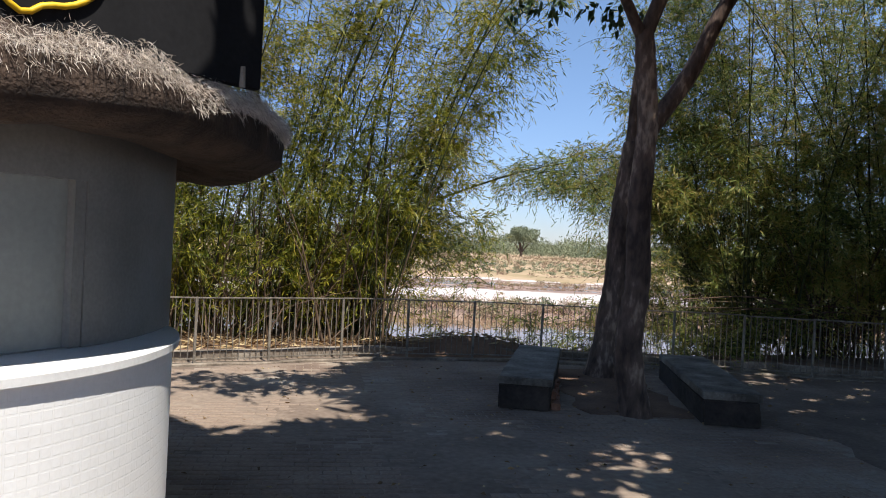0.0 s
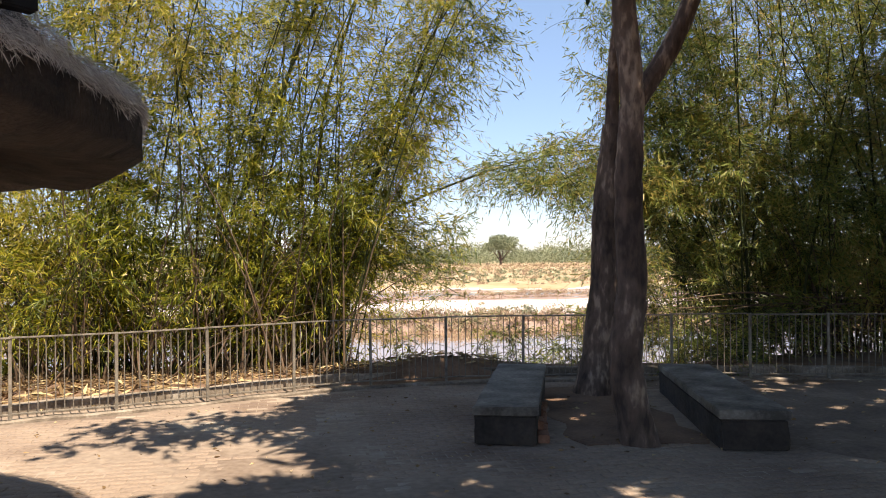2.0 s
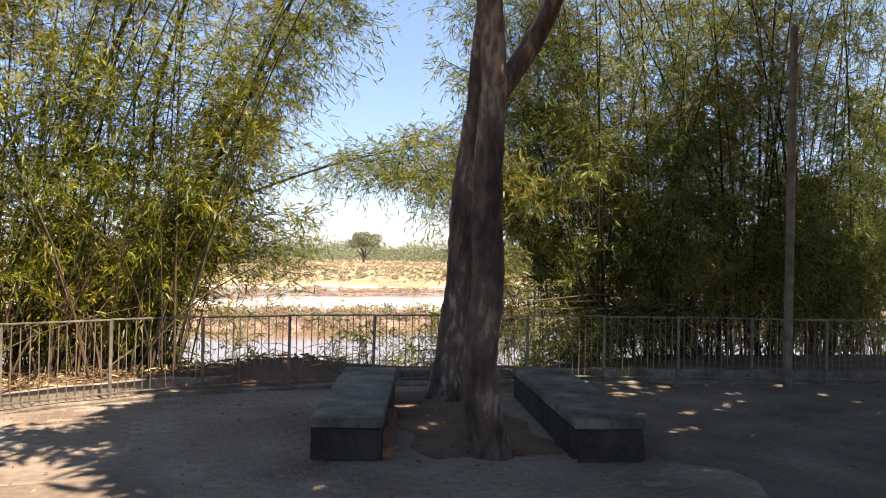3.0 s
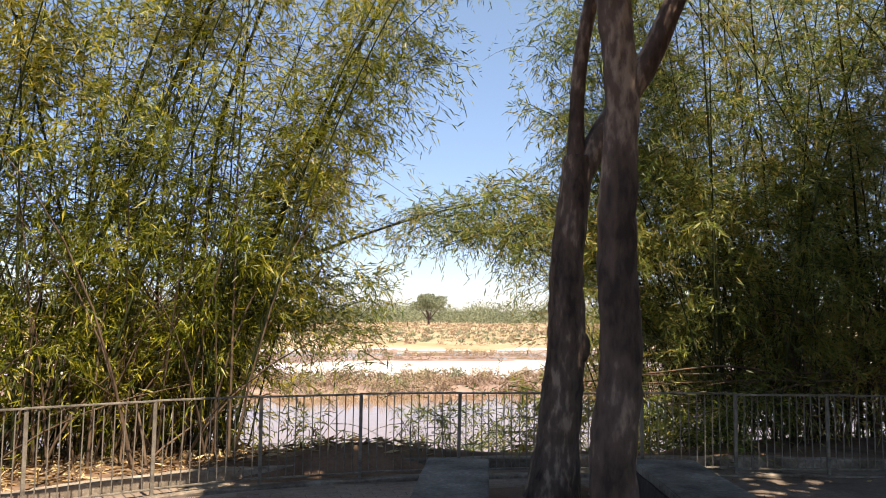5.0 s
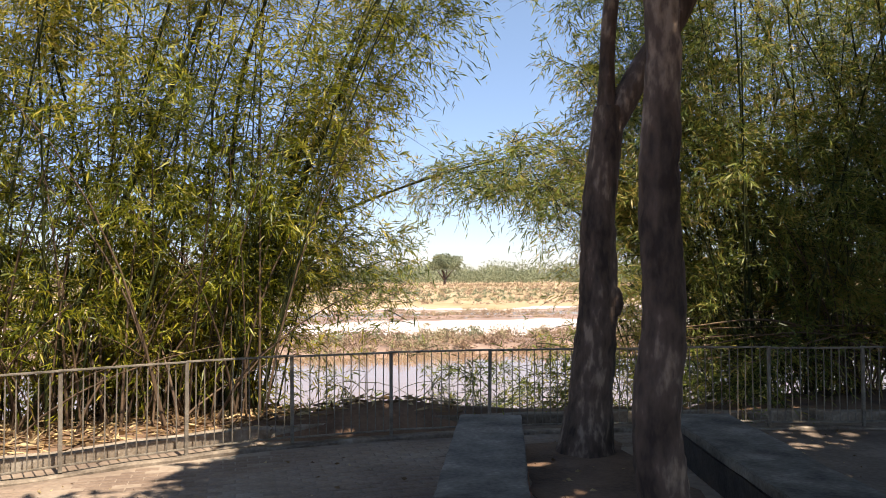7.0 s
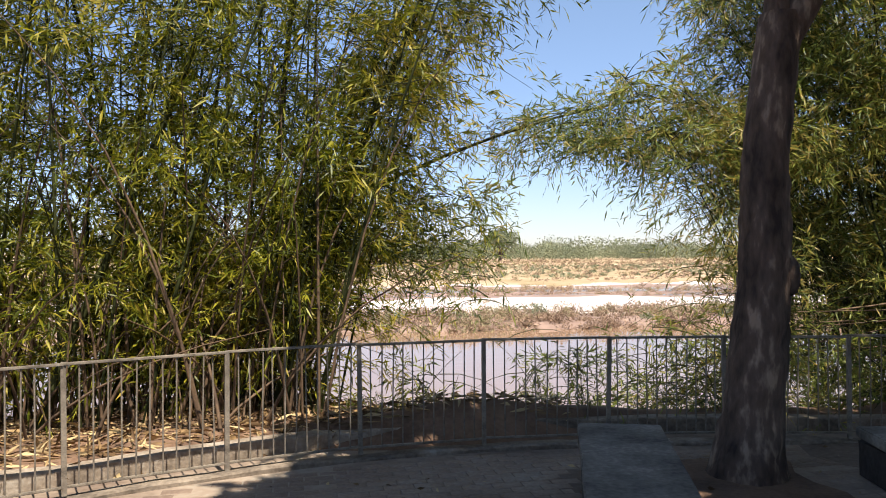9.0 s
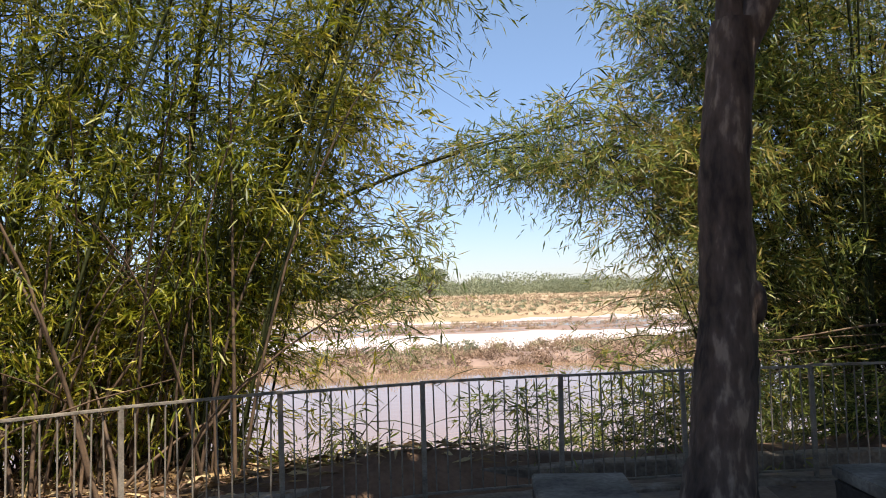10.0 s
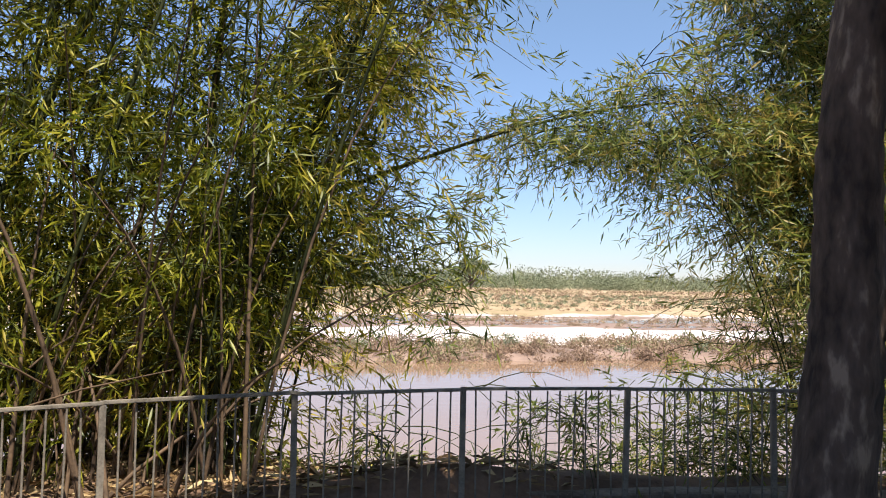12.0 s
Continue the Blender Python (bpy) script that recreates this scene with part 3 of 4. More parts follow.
def keep_right(p):
    fuzz = 0.25 * wave(p[:, 2] * 1.0, p[:, 1], 0.35, 1.9)
    return (p[:, 0] > np.interp(p[:, 2], *RX) + fuzz) & (p[:, 1] > fence_y(p[:, 0]) + 0.35 - 0.7 * (p[:, 2] > 2.0)) & (p[:, 2] > -0.6) & ((p[:, 0] > 7.8) | (p[:, 2] > 2.6) | (wave(p[:, 0], p[:, 2], 0.24, 4.0) > -0.02))


g = np.random.default_rng(21)
lines, radii = [], []
# canes that stand out singly
lines.append(spline([(-1.75, 13.2, 0.05), (-0.69, 13.2, 2.7), (-0.1, 13.2, 4.25), (0.52, 13.1, 5.8), (1.7, 12.9, 8.2)], 18)), radii.append(0.042)
lines.append(spline([(0.35, 14.0, 0.0), (1.15, 14.0, 2.4), (1.8, 14.0, 4.0), (2.45, 14.0, 5.6), (3.5, 13.8, 8.0)], 18)), radii.append(0.042)
lines.append(spline([(0.25, 14.0, 0.0), (0.45, 14.0, 3.0), (0.56, 14.0, 4.15), (1.0, 14.0, 5.7), (1.9, 13.9, 8.2)], 18)), radii.append(0.036)
lines.append(spline([(-0.3, 14.6, 0.2), (0.94, 15.0, 2.17), (1.9, 15.0, 2.6), (2.6, 15.0, 2.9), (3.6, 15.0, 3.27), (5.0, 15.0, 3.62), (6.0, 15.0, 3.75)], 20)), radii.append(0.034)
lines.append(spline([(-0.6, 13.5, 0.1), (0.28, 13.5, 1.4), (1.0, 13.5, 2.4), (1.42, 13.5, 3.0)], 12)), radii.append(0.03)
lines.append(spline([(-3.0, 12.9, 0.0), (-2.9, 12.8, 1.5), (-2.6, 12.7, 2.7)], 9)), radii.append(0.035)
# these stand in front of the rest
FORE = np.array([0.55, 3.6, 1.74])
for k, q in ((0, 0.95), (1, 0.92), (2, 0.93), (4, 0.97)):
    lines[k] = FORE + (lines[k] - FORE) * q
    lines[k][0, 2] = 0.0
for k in range(52):
    bx, by = g.uniform(-4.6, 1.2), g.uniform(12.5, 14.8)
    by = max(by, float(fence_y(bx)) + 1.3)
    lean = g.normal(0.5, 1.1) + 0.28 * (bx + 2)
    h = g.uniform(5.5, 9.8)
    tip = min(bx + lean * 1.5, float(np.interp(h, *LX)) - 0.3)
    lines.append(culm_line((bx, by, 0.0), (tip, by + g.normal(-0.9, 0.8), h), g.uniform(0.2, 0.5)))
    radii.append(g.uniform(0.010, 0.022))
# canes whose tips make the ragged edge of the clump
for k in range(9):
    bx, by = g.uniform(-1.6, 1.2), g.uniform(13.0, 14.6)
    h = g.uniform(3.4, 8.6)
    lines.append(culm_line((bx, by, 0.0), (float(np.interp(h, *LX)) - g.uniform(0.1, 0.9), by + g.normal(-0.5, 0.5), h), g.uniform(0.25, 0.5)))
    radii.append(g.uniform(0.008, 0.016))
for k in range(24):
    bx = g.uniform(-4.6, 1.0)
    by = max(12.6, float(fence_y(bx)) + 1.2) + g.uniform(0, 1.6)
    lines.append(culm_line((bx, by, 0.0), (bx + g.normal(0.2, 0.7), by - g.uniform(0.2, 1.4), g.uniform(1.6, 4.2)), g.uniform(0.2, 0.6), 10))
    radii.append(g.uniform(0.008, 0.016))
left, at_l, way_l = bamboo("tall leaning bamboo clump, sunlit yellow-green, behind the railing", (-2.0, 13.5, 0.0), lines, radii, {4, 5}, g, M_LEAF, keep_left, 43, 9, 0.10, 0.125, lush={3}, short=0.8)

lines, radii = [], []
lines.append(spline([(10.0, 13.6, 0.0), (8.55, 14.0, 2.33), (6.54, 14.0, 3.94), (5.6, 14.0, 4.3)], 14)), radii.append(0.035)
lines.append(spline([(10.6, 12.8, 0.0), (10.2, 13.0, 2.4), (9.44, 13.0, 3.7), (7.83, 13.0, 3.9), (6.6, 13.0, 3.6)], 16)), radii.append(0.03)
lines.append(spline([(11.6, 13.0, 0.0), (11.3, 13.0, 4.0), (10.7, 13.0, 6.1), (9.5, 12.9, 6.8), (8.3, 12.8, 6.9)], 16)), radii.append(0.035)
lines.append(spline([(9.0, 14.6, 0.0), (7.2, 15.0, 2.3), (5.3, 15.0, 3.1), (4.0, 15.0, 3.3), (3.4, 15.0, 3.0)], 16)), radii.append(0.026)
for k in range(22):
    y0, z0 = g.uniform(12.0, 13.6), g.uniform(0.15, 0.9)
    x0, x1 = g.uniform(8.4, 11.5), g.uniform(5.4, 7.6)
    lines.append(spline([(x0, y0 + g.uniform(0, 0.6), z0), ((x0 + x1) / 2, y0, z0 + g.uniform(0.1, 0.5)), (x1, y0 + g.uniform(-0.5, 0.5), z0 + g.uniform(-0.15, 0.5))], 10)), radii.append(g.uniform(0.010, 0.024))
for k in range(66):
    bx, by = g.uniform(7.0, 14.0), g.uniform(12.2, 15.2)
    lean = g.normal(-0.7, 1.2) - 0.25 * (10.5 - bx)
    h = g.uniform(5.0, 9.6)
    tip = max(bx + lean * 1.5, float(np.interp(h, *RX)) + 0.4)
    lines.append(culm_line((bx, by, -0.1), (tip, by + g.normal(-0.4, 0.9), h), g.uniform(0.15, 0.5)))
    radii.append(g.uniform(0.012, 0.026))
for k in range(16):
    h = g.uniform(4.3, 8.0)
    lines.append(culm_line((g.uniform(6.8, 9.0), g.uniform(13.0, 14.6), 0.0), (float(np.interp(h, *RX)) + g.uniform(0.1, 1.0), g.uniform(13.0, 14.6), h), g.uniform(0.1, 0.4)))
    radii.append(g.uniform(0.008, 0.016))
for k in range(10):
    lines.append(culm_line((g.uniform(7.5, 9.5), g.uniform(13.0, 14.6), 0.0), (g.uniform(5.3, 6.6), g.uniform(13.2, 14.8), g.uniform(4.4, 7.4)), g.uniform(0.1, 0.4)))
    radii.append(g.uniform(0.012, 0.022))
for k in range(30):
    bx, by = g.uniform(8.3, 13.5), g.uniform(12.0, 13.8)
    lines.append(culm_line((bx, by, 0.0), (bx + g.normal(-0.3, 0.7), by - g.uniform(0.1, 0.9), g.uniform(1.5, 4.0)), g.uniform(0.2, 0.5), 10))
    radii.append(g.uniform(0.009, 0.016))
for k in range(16):
    lines.append(culm_line((g.uniform(7.0, 8.6), g.uniform(13.4, 14.8), -0.2), (g.uniform(5.2, 6.6), g.uniform(13.0, 14.6), g.uniform(1.2, 3.4)), g.uniform(0.2, 0.5), 10))
    radii.append(0.011)
for k in range(44):
    bx, by = g.uniform(6.0, 9.8), g.uniform(12.6, 14.4)
    h = g.uniform(0.2, 4.0)
    lines.append(culm_line((bx, by, -0.4), (max(bx - g.uniform(1.2, 3.6), float(np.interp(h, *RX)) + 0.15), by + g.uniform(-0.9, 0.4), h), g.uniform(0.2, 0.5)))
    radii.append(g.uniform(0.006, 0.012))
right, at_r, way_r = bamboo("dense dark bamboo clump arching over the railing", (9.5, 13.5, 0.0), lines, radii, set(range(4, 26)), g, M_LEAF_SHADE, keep_right, 31, 9, 0.08, 0.132, dead=M_CULM_OLD, floor_share=0.26)

# rows of cane behind, that close the view low down
def rear_clump(label, loc, x0, x1, y0, y1, hmin, hmax, count, leafmat, per_culm):
    lines, radii = [], []
    for k in range(count):
        bx, by = g.uniform(x0, x1), g.uniform(y0, y1)
        lines.append(culm_line((bx, by, float(land(bx, by)) - 0.05), (bx + g.normal(0, 0.7), by + g.normal(-0.2, 0.5), g.uniform(hmin, hmax)), g.uniform(0.15, 0.5), 10))
        radii.append(g.uniform(0.009, 0.018))
    return bamboo(label, loc, lines, radii, set(), g, leafmat, lambda p: p[:, 2] > -1.5, per_culm, 9, 0.12, 0.19, floor_share=0.75)


rear_clump("low dense bamboo growth at the back of the sunlit clump", (-4.5, 14.6, -0.5), -5.0, 0.0, 13.9, 15.2, 0.3, 2.6, 32, M_LEAF, 14)
rear_clump("tall dense bamboo growth beyond the metal pole", (14.0, 13.5, 0.0), 9.8, 20.0, 12.6, 15.2, 2.5, 8.5, 60, M_LEAF_SHADE, 26)

# canes that arch across the gap, hung with leaves
lines, radii = [], []
for k in range(9):
    y0 = 14.6 + 0.12 * k
    lines.append(spline([(7.4 + g.uniform(-0.3, 0.6), y0, 1.6 + g.uniform(-0.5, 0.6)), (6.0, y0, 3.0 + g.uniform(-0.5, 0.4)), (4.7, y0, 3.35 + g.uniform(-0.4, 0.25)), (3.5 + g.uniform(0, 0.9), y0, 2.95 + g.uniform(-0.35, 0.3))], 12)), radii.append(0.011)
lines.append(spline([(1.9, 15.0, 2.6), (2.6, 15.0, 2.9), (3.6, 15.0, 3.3), (5.0, 15.0, 3.66), (6.0, 15.0, 3.8)], 12)), radii.append(0.008)
for k in range(5):
    lines.append(spline([(0.9, 14.2, 1.5), (1.9, 14.1, 2.3 - 0.2 * k), (2.75 + 0.08 * k, 14.0, 2.15 - 0.3 * k)], 8)), radii.append(0.007)


def keep_arch(p):
    x, z = p[:, 0], p[:, 2]
    top = np.interp(x, [2, 3.2, 4.0, 4.6, 5.2, 6.0, 9.0], [3.0, 3.45, 3.9, 3.95, 4.2, 4.6, 5.0])
    low = np.interp(x, [2.6, 3.0, 3.3, 4.0, 4.9, 5.2, 9.0], [0.4, 2.2, 2.7, 2.25, 1.8, 1.0, 0.5])
    return (z < top + 0.12 * wave(x, z, 0.3, 1.0)) & (z > low + 0.15 * wave(x, z, 0.25, 2.0))


# thickets of thin old stems at the foot of both clumps
for clump, x0, x1, y0, y1, count in ((left, -4.8, 0.9, 12.2, 14.2, 280), (right, 8.2, 15.5, 12.0, 14.0, 230)):
    thin = []
    for k in range(count):
        bx = g.uniform(x0, x1)
        by = max(g.uniform(y0, y1), float(fence_y(bx)) + 1.0)
        b0 = np.array([bx, by, float(land(bx, by)) - 0.05])
        thin.append(tube_arrays(culm_line(b0, b0 + np.array([g.normal(0.2, 0.8), g.normal(-0.1, 0.45), g.uniform(0.6, 3.6)]), 0.3, 6), np.linspace(g.uniform(0.006, 0.022), 0.004, 6), 5))
    v, f = joined(thin)
    tagged(from_arrays("stem_thicket", v, f, M_CULM_OLD, clump, "brown old stems crowded at the base"), kind="stuff")

arch, _, _ = bamboo("slender bamboo canes arching across the river view", (6.5, 14.8, 0.0), lines, radii, set(), g, M_LEAF_SHADE, keep_arch, 21, 8, 0.05, lush={9})

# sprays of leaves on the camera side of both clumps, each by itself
for clump, at, way, material, nm in ((left, at_l, way_l, M_LEAF, 190), (right, at_r, way_r, M_LEAF_SHADE, 150)):
    kinds = []
    for k in range(6):
        v, f = sprays(np.zeros((1, 3)), np.array([[0.0, 1.0, 0.0]]), g, 9, 0.34, 0.125, 0.13, 0.15)
        me = from_arrays("leaf_spray", v, f, material, clump)
        kinds.append(me)
    near = np.argsort(at[:, 1] - 0.25 * at[:, 2] - fence_y(at[:, 0]) + g.uniform(0, 0.5, len(at)))[:nm]
    for k, i in enumerate(near):
        if k < 6:
            ob = kinds[k]
        else:
            ob = new("leaf_spray", kinds[k % 6].data)
            ob.parent = clump
        ob.matrix_parent_inverse = Matrix()
        ob.matrix_basis = Matrix.Translation(Vector(at[i]) - clump.location) @ Vector(way[i]).to_track_quat("Y", "Z").to_matrix().to_4x4()

# low growth hanging over the bank between the clumps
lines, radii = [], []
for k in range(46):
    bx = g.uniform(0.3, 7.2) if k < 20 else g.uniform(3.4, 7.4)
    by = float(fence_y(bx)) + g.uniform(1.2, 2.4)
    lines.append(culm_line((bx, by + 0.4, -1.5), (bx + g.normal(-0.2, 0.7), by - g.uniform(0.2, 0.9), g.uniform(-0.1, 0.75) + 0.25 * (bx > 4)), 0.3, 8))
    radii.append(0.008)


def keep_low(p):
    return (p[:, 1] > fence_y(p[:, 0]) + 0.15) & (p[:, 2] < 0.8 + 0.3 * (p[:, 0] > 4)) & ((p[:, 0] < 1.9) | (p[:, 0] > 2.9) | (p[:, 2] < 0.1))


low_clump, _, _ = bamboo("young bamboo shoots sprouting from the river bank", (4.0, 13.2, -0.8), lines, radii, set(), g, M_LEAF_SHADE, keep_low, 20, 8, 0.3, 0.12)


# ---- thatched kiosk ----
HUT = Vector((-3.2, 4.87, 0))
RW = 1.97
hut = tagged(empty("thatched_kiosk", HUT), "round plastered kiosk with shaggy grey thatched roof and white base", "hut")


def ring_wall(name, r0, r1, z0, z1, a0, a1, material, label="", steps=96, c=None):
    """A curved wall between two radii, heights and angles (degrees), with joints kept in its UV map."""
    mid = c or HUT
    bm = bmesh.new()
    uv = bm.loops.layers.uv.new("UVMap")
    full = abs(a1 - a0) >= 360
    n = max(3, int(steps * abs(a1 - a0) / 360))
    cols = []
    for i in range(n if full else n + 1):
        a = radians(a0 + (a1 - a0) * i / n)
        cols.append([bm.verts.new((mid.x + r * math.cos(a), mid.y + r * math.sin(a), z)) for r, z in ((r1, z0), (r1, z1), (r0, z1), (r0, z0))])
    for i in range(n):
        p, d = cols[i], cols[(i + 1) % len(cols)]
        for k in range(4):
            f = bm.faces.new((p[k], d[k], d[(k + 1) % 4], p[(k + 1) % 4]))
            ua, ub = (radians(a0 + (a1 - a0) * j / n) * r1 for j in (i, i + 1))
            for loop, (u, vtx) in zip(f.loops, ((ua, p[k]), (ub, d[k]), (ub, d[(k + 1) % 4]), (ua, p[(k + 1) % 4]))):
                loop[uv].uv = (u, vtx.co.z)
    if not full:
        bm.faces.new(cols[0]), bm.faces.new(cols[-1][::-1])
    bmesh.ops.recalc_face_normals(bm, faces=bm.faces[:])
    return part(name, bm, material, hut, label)


OPEN0, OPEN1 = -110.0, -27.0
BAR = Vector((-2.72, 4.24, 0))
ring_wall("base_wall", RW - 0.16, RW, -0.02, 1.13, 0, 360, M_MOSAIC, "white wall faced with small square tiles")
ring_wall("bar_front", 1.50, 1.62, -0.02, 1.160, -175, 25, M_MOSAIC, "curved white tiled bar front", 120, BAR)
ring_wall("counter", 0.8, 1.655, 1.164, 1.20, -175, 25, M_WHITE, "projecting rounded pale counter", 120, BAR)
ring_wall("wall", RW - 0.16, RW - 0.01, 1.10, 2.32, OPEN1, 360 + OPEN0, M_GREY, "grey plastered wall")
ring_wall("lintel", RW - 0.16, RW - 0.01, 2.0, 2.32, OPEN0, OPEN1, M_GREY, "grey plastered lintel")
ring_wall("shutter", RW - 0.10, RW - 0.06, 1.205, 2.0, OPEN0, OPEN1, M_SHUTTER, "pale closed shutter board")
for a in (OPEN1 - 1.2, OPEN1 - 42, OPEN0 + 1.2):
    ring_wall("shutter_frame", RW - 0.08, RW - 0.015, 1.205, 2.0, a - 1.0, a + 1.0, M_GREY, "grey upright frame")

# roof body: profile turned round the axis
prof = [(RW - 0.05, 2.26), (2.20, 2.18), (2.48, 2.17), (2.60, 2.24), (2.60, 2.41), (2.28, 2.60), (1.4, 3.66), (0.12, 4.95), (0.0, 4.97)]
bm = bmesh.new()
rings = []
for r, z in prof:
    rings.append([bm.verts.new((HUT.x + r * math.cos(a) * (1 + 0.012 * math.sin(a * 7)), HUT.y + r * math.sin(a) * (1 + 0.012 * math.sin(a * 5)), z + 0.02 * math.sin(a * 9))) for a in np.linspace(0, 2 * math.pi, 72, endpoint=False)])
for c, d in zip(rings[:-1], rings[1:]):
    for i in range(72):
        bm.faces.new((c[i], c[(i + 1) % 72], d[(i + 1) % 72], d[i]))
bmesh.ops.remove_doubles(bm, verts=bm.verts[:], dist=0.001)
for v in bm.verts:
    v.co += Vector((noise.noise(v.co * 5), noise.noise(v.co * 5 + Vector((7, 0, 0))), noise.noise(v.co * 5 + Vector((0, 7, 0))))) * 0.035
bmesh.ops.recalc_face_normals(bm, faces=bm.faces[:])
part("roof", bm, M_THATCH_SHADE, hut, "thick brown thatch, darkened in colour for shade", True)
g = np.random.default_rng(8)
n = 55000
a = g.uniform(-2.2, 1.3, n)
s = g.random(n) ** 2.2
r = 2.62 - 2.2 * s
z = np.interp(r, [0.4, 1.4, 2.28, 2.62], [4.66, 3.67, 2.61, 2.42]) + g.normal(0, 0.012, n)
edge = g.random(n) < 0.45
r = np.where(edge, g.uniform(2.50, 2.63, n), r)
z = np.where(edge, g.uniform(2.38, 2.48, n) - (r - 2.60) * 0.8 + 0.03 * np.sin(a * 17) + 0.02 * np.sin(a * 41), z)
out = np.stack([np.cos(a), np.sin(a), np.zeros(n)], -1)
base = np.stack([HUT.x + r * np.cos(a), HUT.y + r * np.sin(a), z], -1)
way = unit(out * 0.75 + np.array([0, 0, -0.75]) + g.standard_normal((n, 3)) * 0.6)
ln = g.uniform(0.022, 0.06, n)
v, f = leaf_arrays(base, way, ln, ln * 0.065, g)
tagged(from_arrays("thatch_straw", v, f, M_THATCH, hut, "loose sun-bleached grey straw"), kind="stuff")

# board standing over the eave, along its edge
sign = tagged(empty("signboard", (-0.67, 3.97, 2.50)), "large black signboard with a yellow outlined emblem above the thatch", "signboard")
SG = Matrix.Translation((-0.67, 3.97, 2.50)) @ pose(0, 0, 0, 0, 0, 42) @ Matrix.Scale(1.11, 4)
bm = bmesh.new()
box(bm, -3.4, 0, 0.0, 0.05, 0.0, 2.0, 0.006, SG)
part("board", bm, M_BLACK, sign)
for x in (-1.6, -3.0):
    bm = bmesh.new()
    box(bm, x - 0.025, x + 0.025, 0.053, 0.10, 0.02, 1.9, 0.004, SG)
    part("support_post", bm, M_IRON, sign)
bm = bmesh.new()
bmesh.ops.create_cone(bm, cap_ends=True, segments=10, radius1=0.014, radius2=0.010, depth=0.09, matrix=SG @ Matrix.Translation((-0.13, -0.04, 0.03)))
part("bracket", bm, M_IRON, sign)
shield = [(-1.25, 0.75), (-1.20, 0.35), (-1.13, 0.18), (-1.074, 0.104), (-1.019, 0.077), (-0.951, 0.119), (-0.864, 0.139), (-0.794, 0.182), (-0.70, 0.40), (-0.66, 0.75)]
emblem = spline([tuple(SG @ Vector((x, -0.012, z))) for x, z in shield], 40)
v, f = tube_arrays(emblem, np.full(40, 0.013), 6)
from_arrays("emblem", v, f, M_YELLOW, sign, "yellow emblem outline", True)

# ---- slim pole ----
pole = tagged(empty("metal_pole", (8.25, 9.78, 0)), "tall slim grey metal pole standing in the yard", "pole")
v, f = tube_arrays([(8.25, 9.78, -0.02), (8.25, 9.78, 2.3), (8.27, 9.78, 4.75)], [0.055, 0.053, 0.05], 14)
from_arrays("shaft", v, f, M_POLE, pole, "", True)
bm = bmesh.new()
bmesh.ops.create_cone(bm, cap_ends=True, segments=14, radius1=0.056, radius2=0.02, depth=0.05, matrix=Matrix.Translation((8.27, 9.78, 4.77)))
part("cap", bm, M_IRON, pole)

# ---- far bank ----
g = np.random.default_rng(31)


def scrub(name, count, x0, x1, y0, y1, hmin, hmax, material, label, blades=60, size=0.35, thin=0.2):
    """Low bushes as tangles of small blades, joined."""
    bx, by = g.uniform(x0, x1, count), g.uniform(y0, y1, count)
    by = by - 2.2 * wave(bx, by * 0.2, 11.0, 1.3) - 0.8 * wave(bx, by, 3.0, 0.4)
    h = g.uniform(hmin, hmax, count)
    d = unit(g.standard_normal((count, blades, 3)))
    d[..., 2] = np.abs(d[..., 2])
    rr = g.random((count, blades, 1)) ** 0.5
    p = np.stack([bx, by, land(bx, by) - 0.05], -1)[:, None, :] + d * rr * (h[:, None, None] * np.array([1.0, 1.0, 1.0]))
    w = unit(d * 0.5 + g.standard_normal(d.shape) * 0.9).reshape(-1, 3)
    ln = (size * g.uniform(0.6, 1.4, (count, blades))).ravel()
    v, f = leaf_arrays(p.reshape(-1, 3), w, ln, ln * thin, g)
    return tagged(from_arrays(name, v, f, material, None, label), category="bush", kind="stuff")


scrub("bank_scrub", 620, -20, 50, 44.2, 51.0, 0.35, 0.85, M_SCRUB, "dry pinkish-brown scrub along the far water edge", 130, 0.26, 0.16)
scrub("bank_bushes", 60, -20, 50, 44.8, 52.0, 0.3, 0.8, M_FARLEAF, "small green bushes among the dry scrub", 150, 0.2, 0.3)
scrub("sandbar_tufts", 90, -30, 70, 55, 70, 0.12, 0.35, M_SCRUB, "sparse dry tufts on the pale sandbars", 40, 0.25, 0.15)
scrub("channel_grass", 700, -20, 90, 72, 92, 0.2, 0.55, M_SCRUB, "brown grass along the shallow inner channel", 40, 0.3, 0.15)
scrub("field_grass", 2600, -20, 130, 98, 195, 0.25, 0.7, M_SCRUB, "dry grass tussocks over the far flats", 26, 0.4, 0.2)
scrub("field_herbs", 900, -20, 120, 103, 150, 0.2, 0.55, M_FARLEAF, "low green herbs on the far flats", 26, 0.4, 0.3)


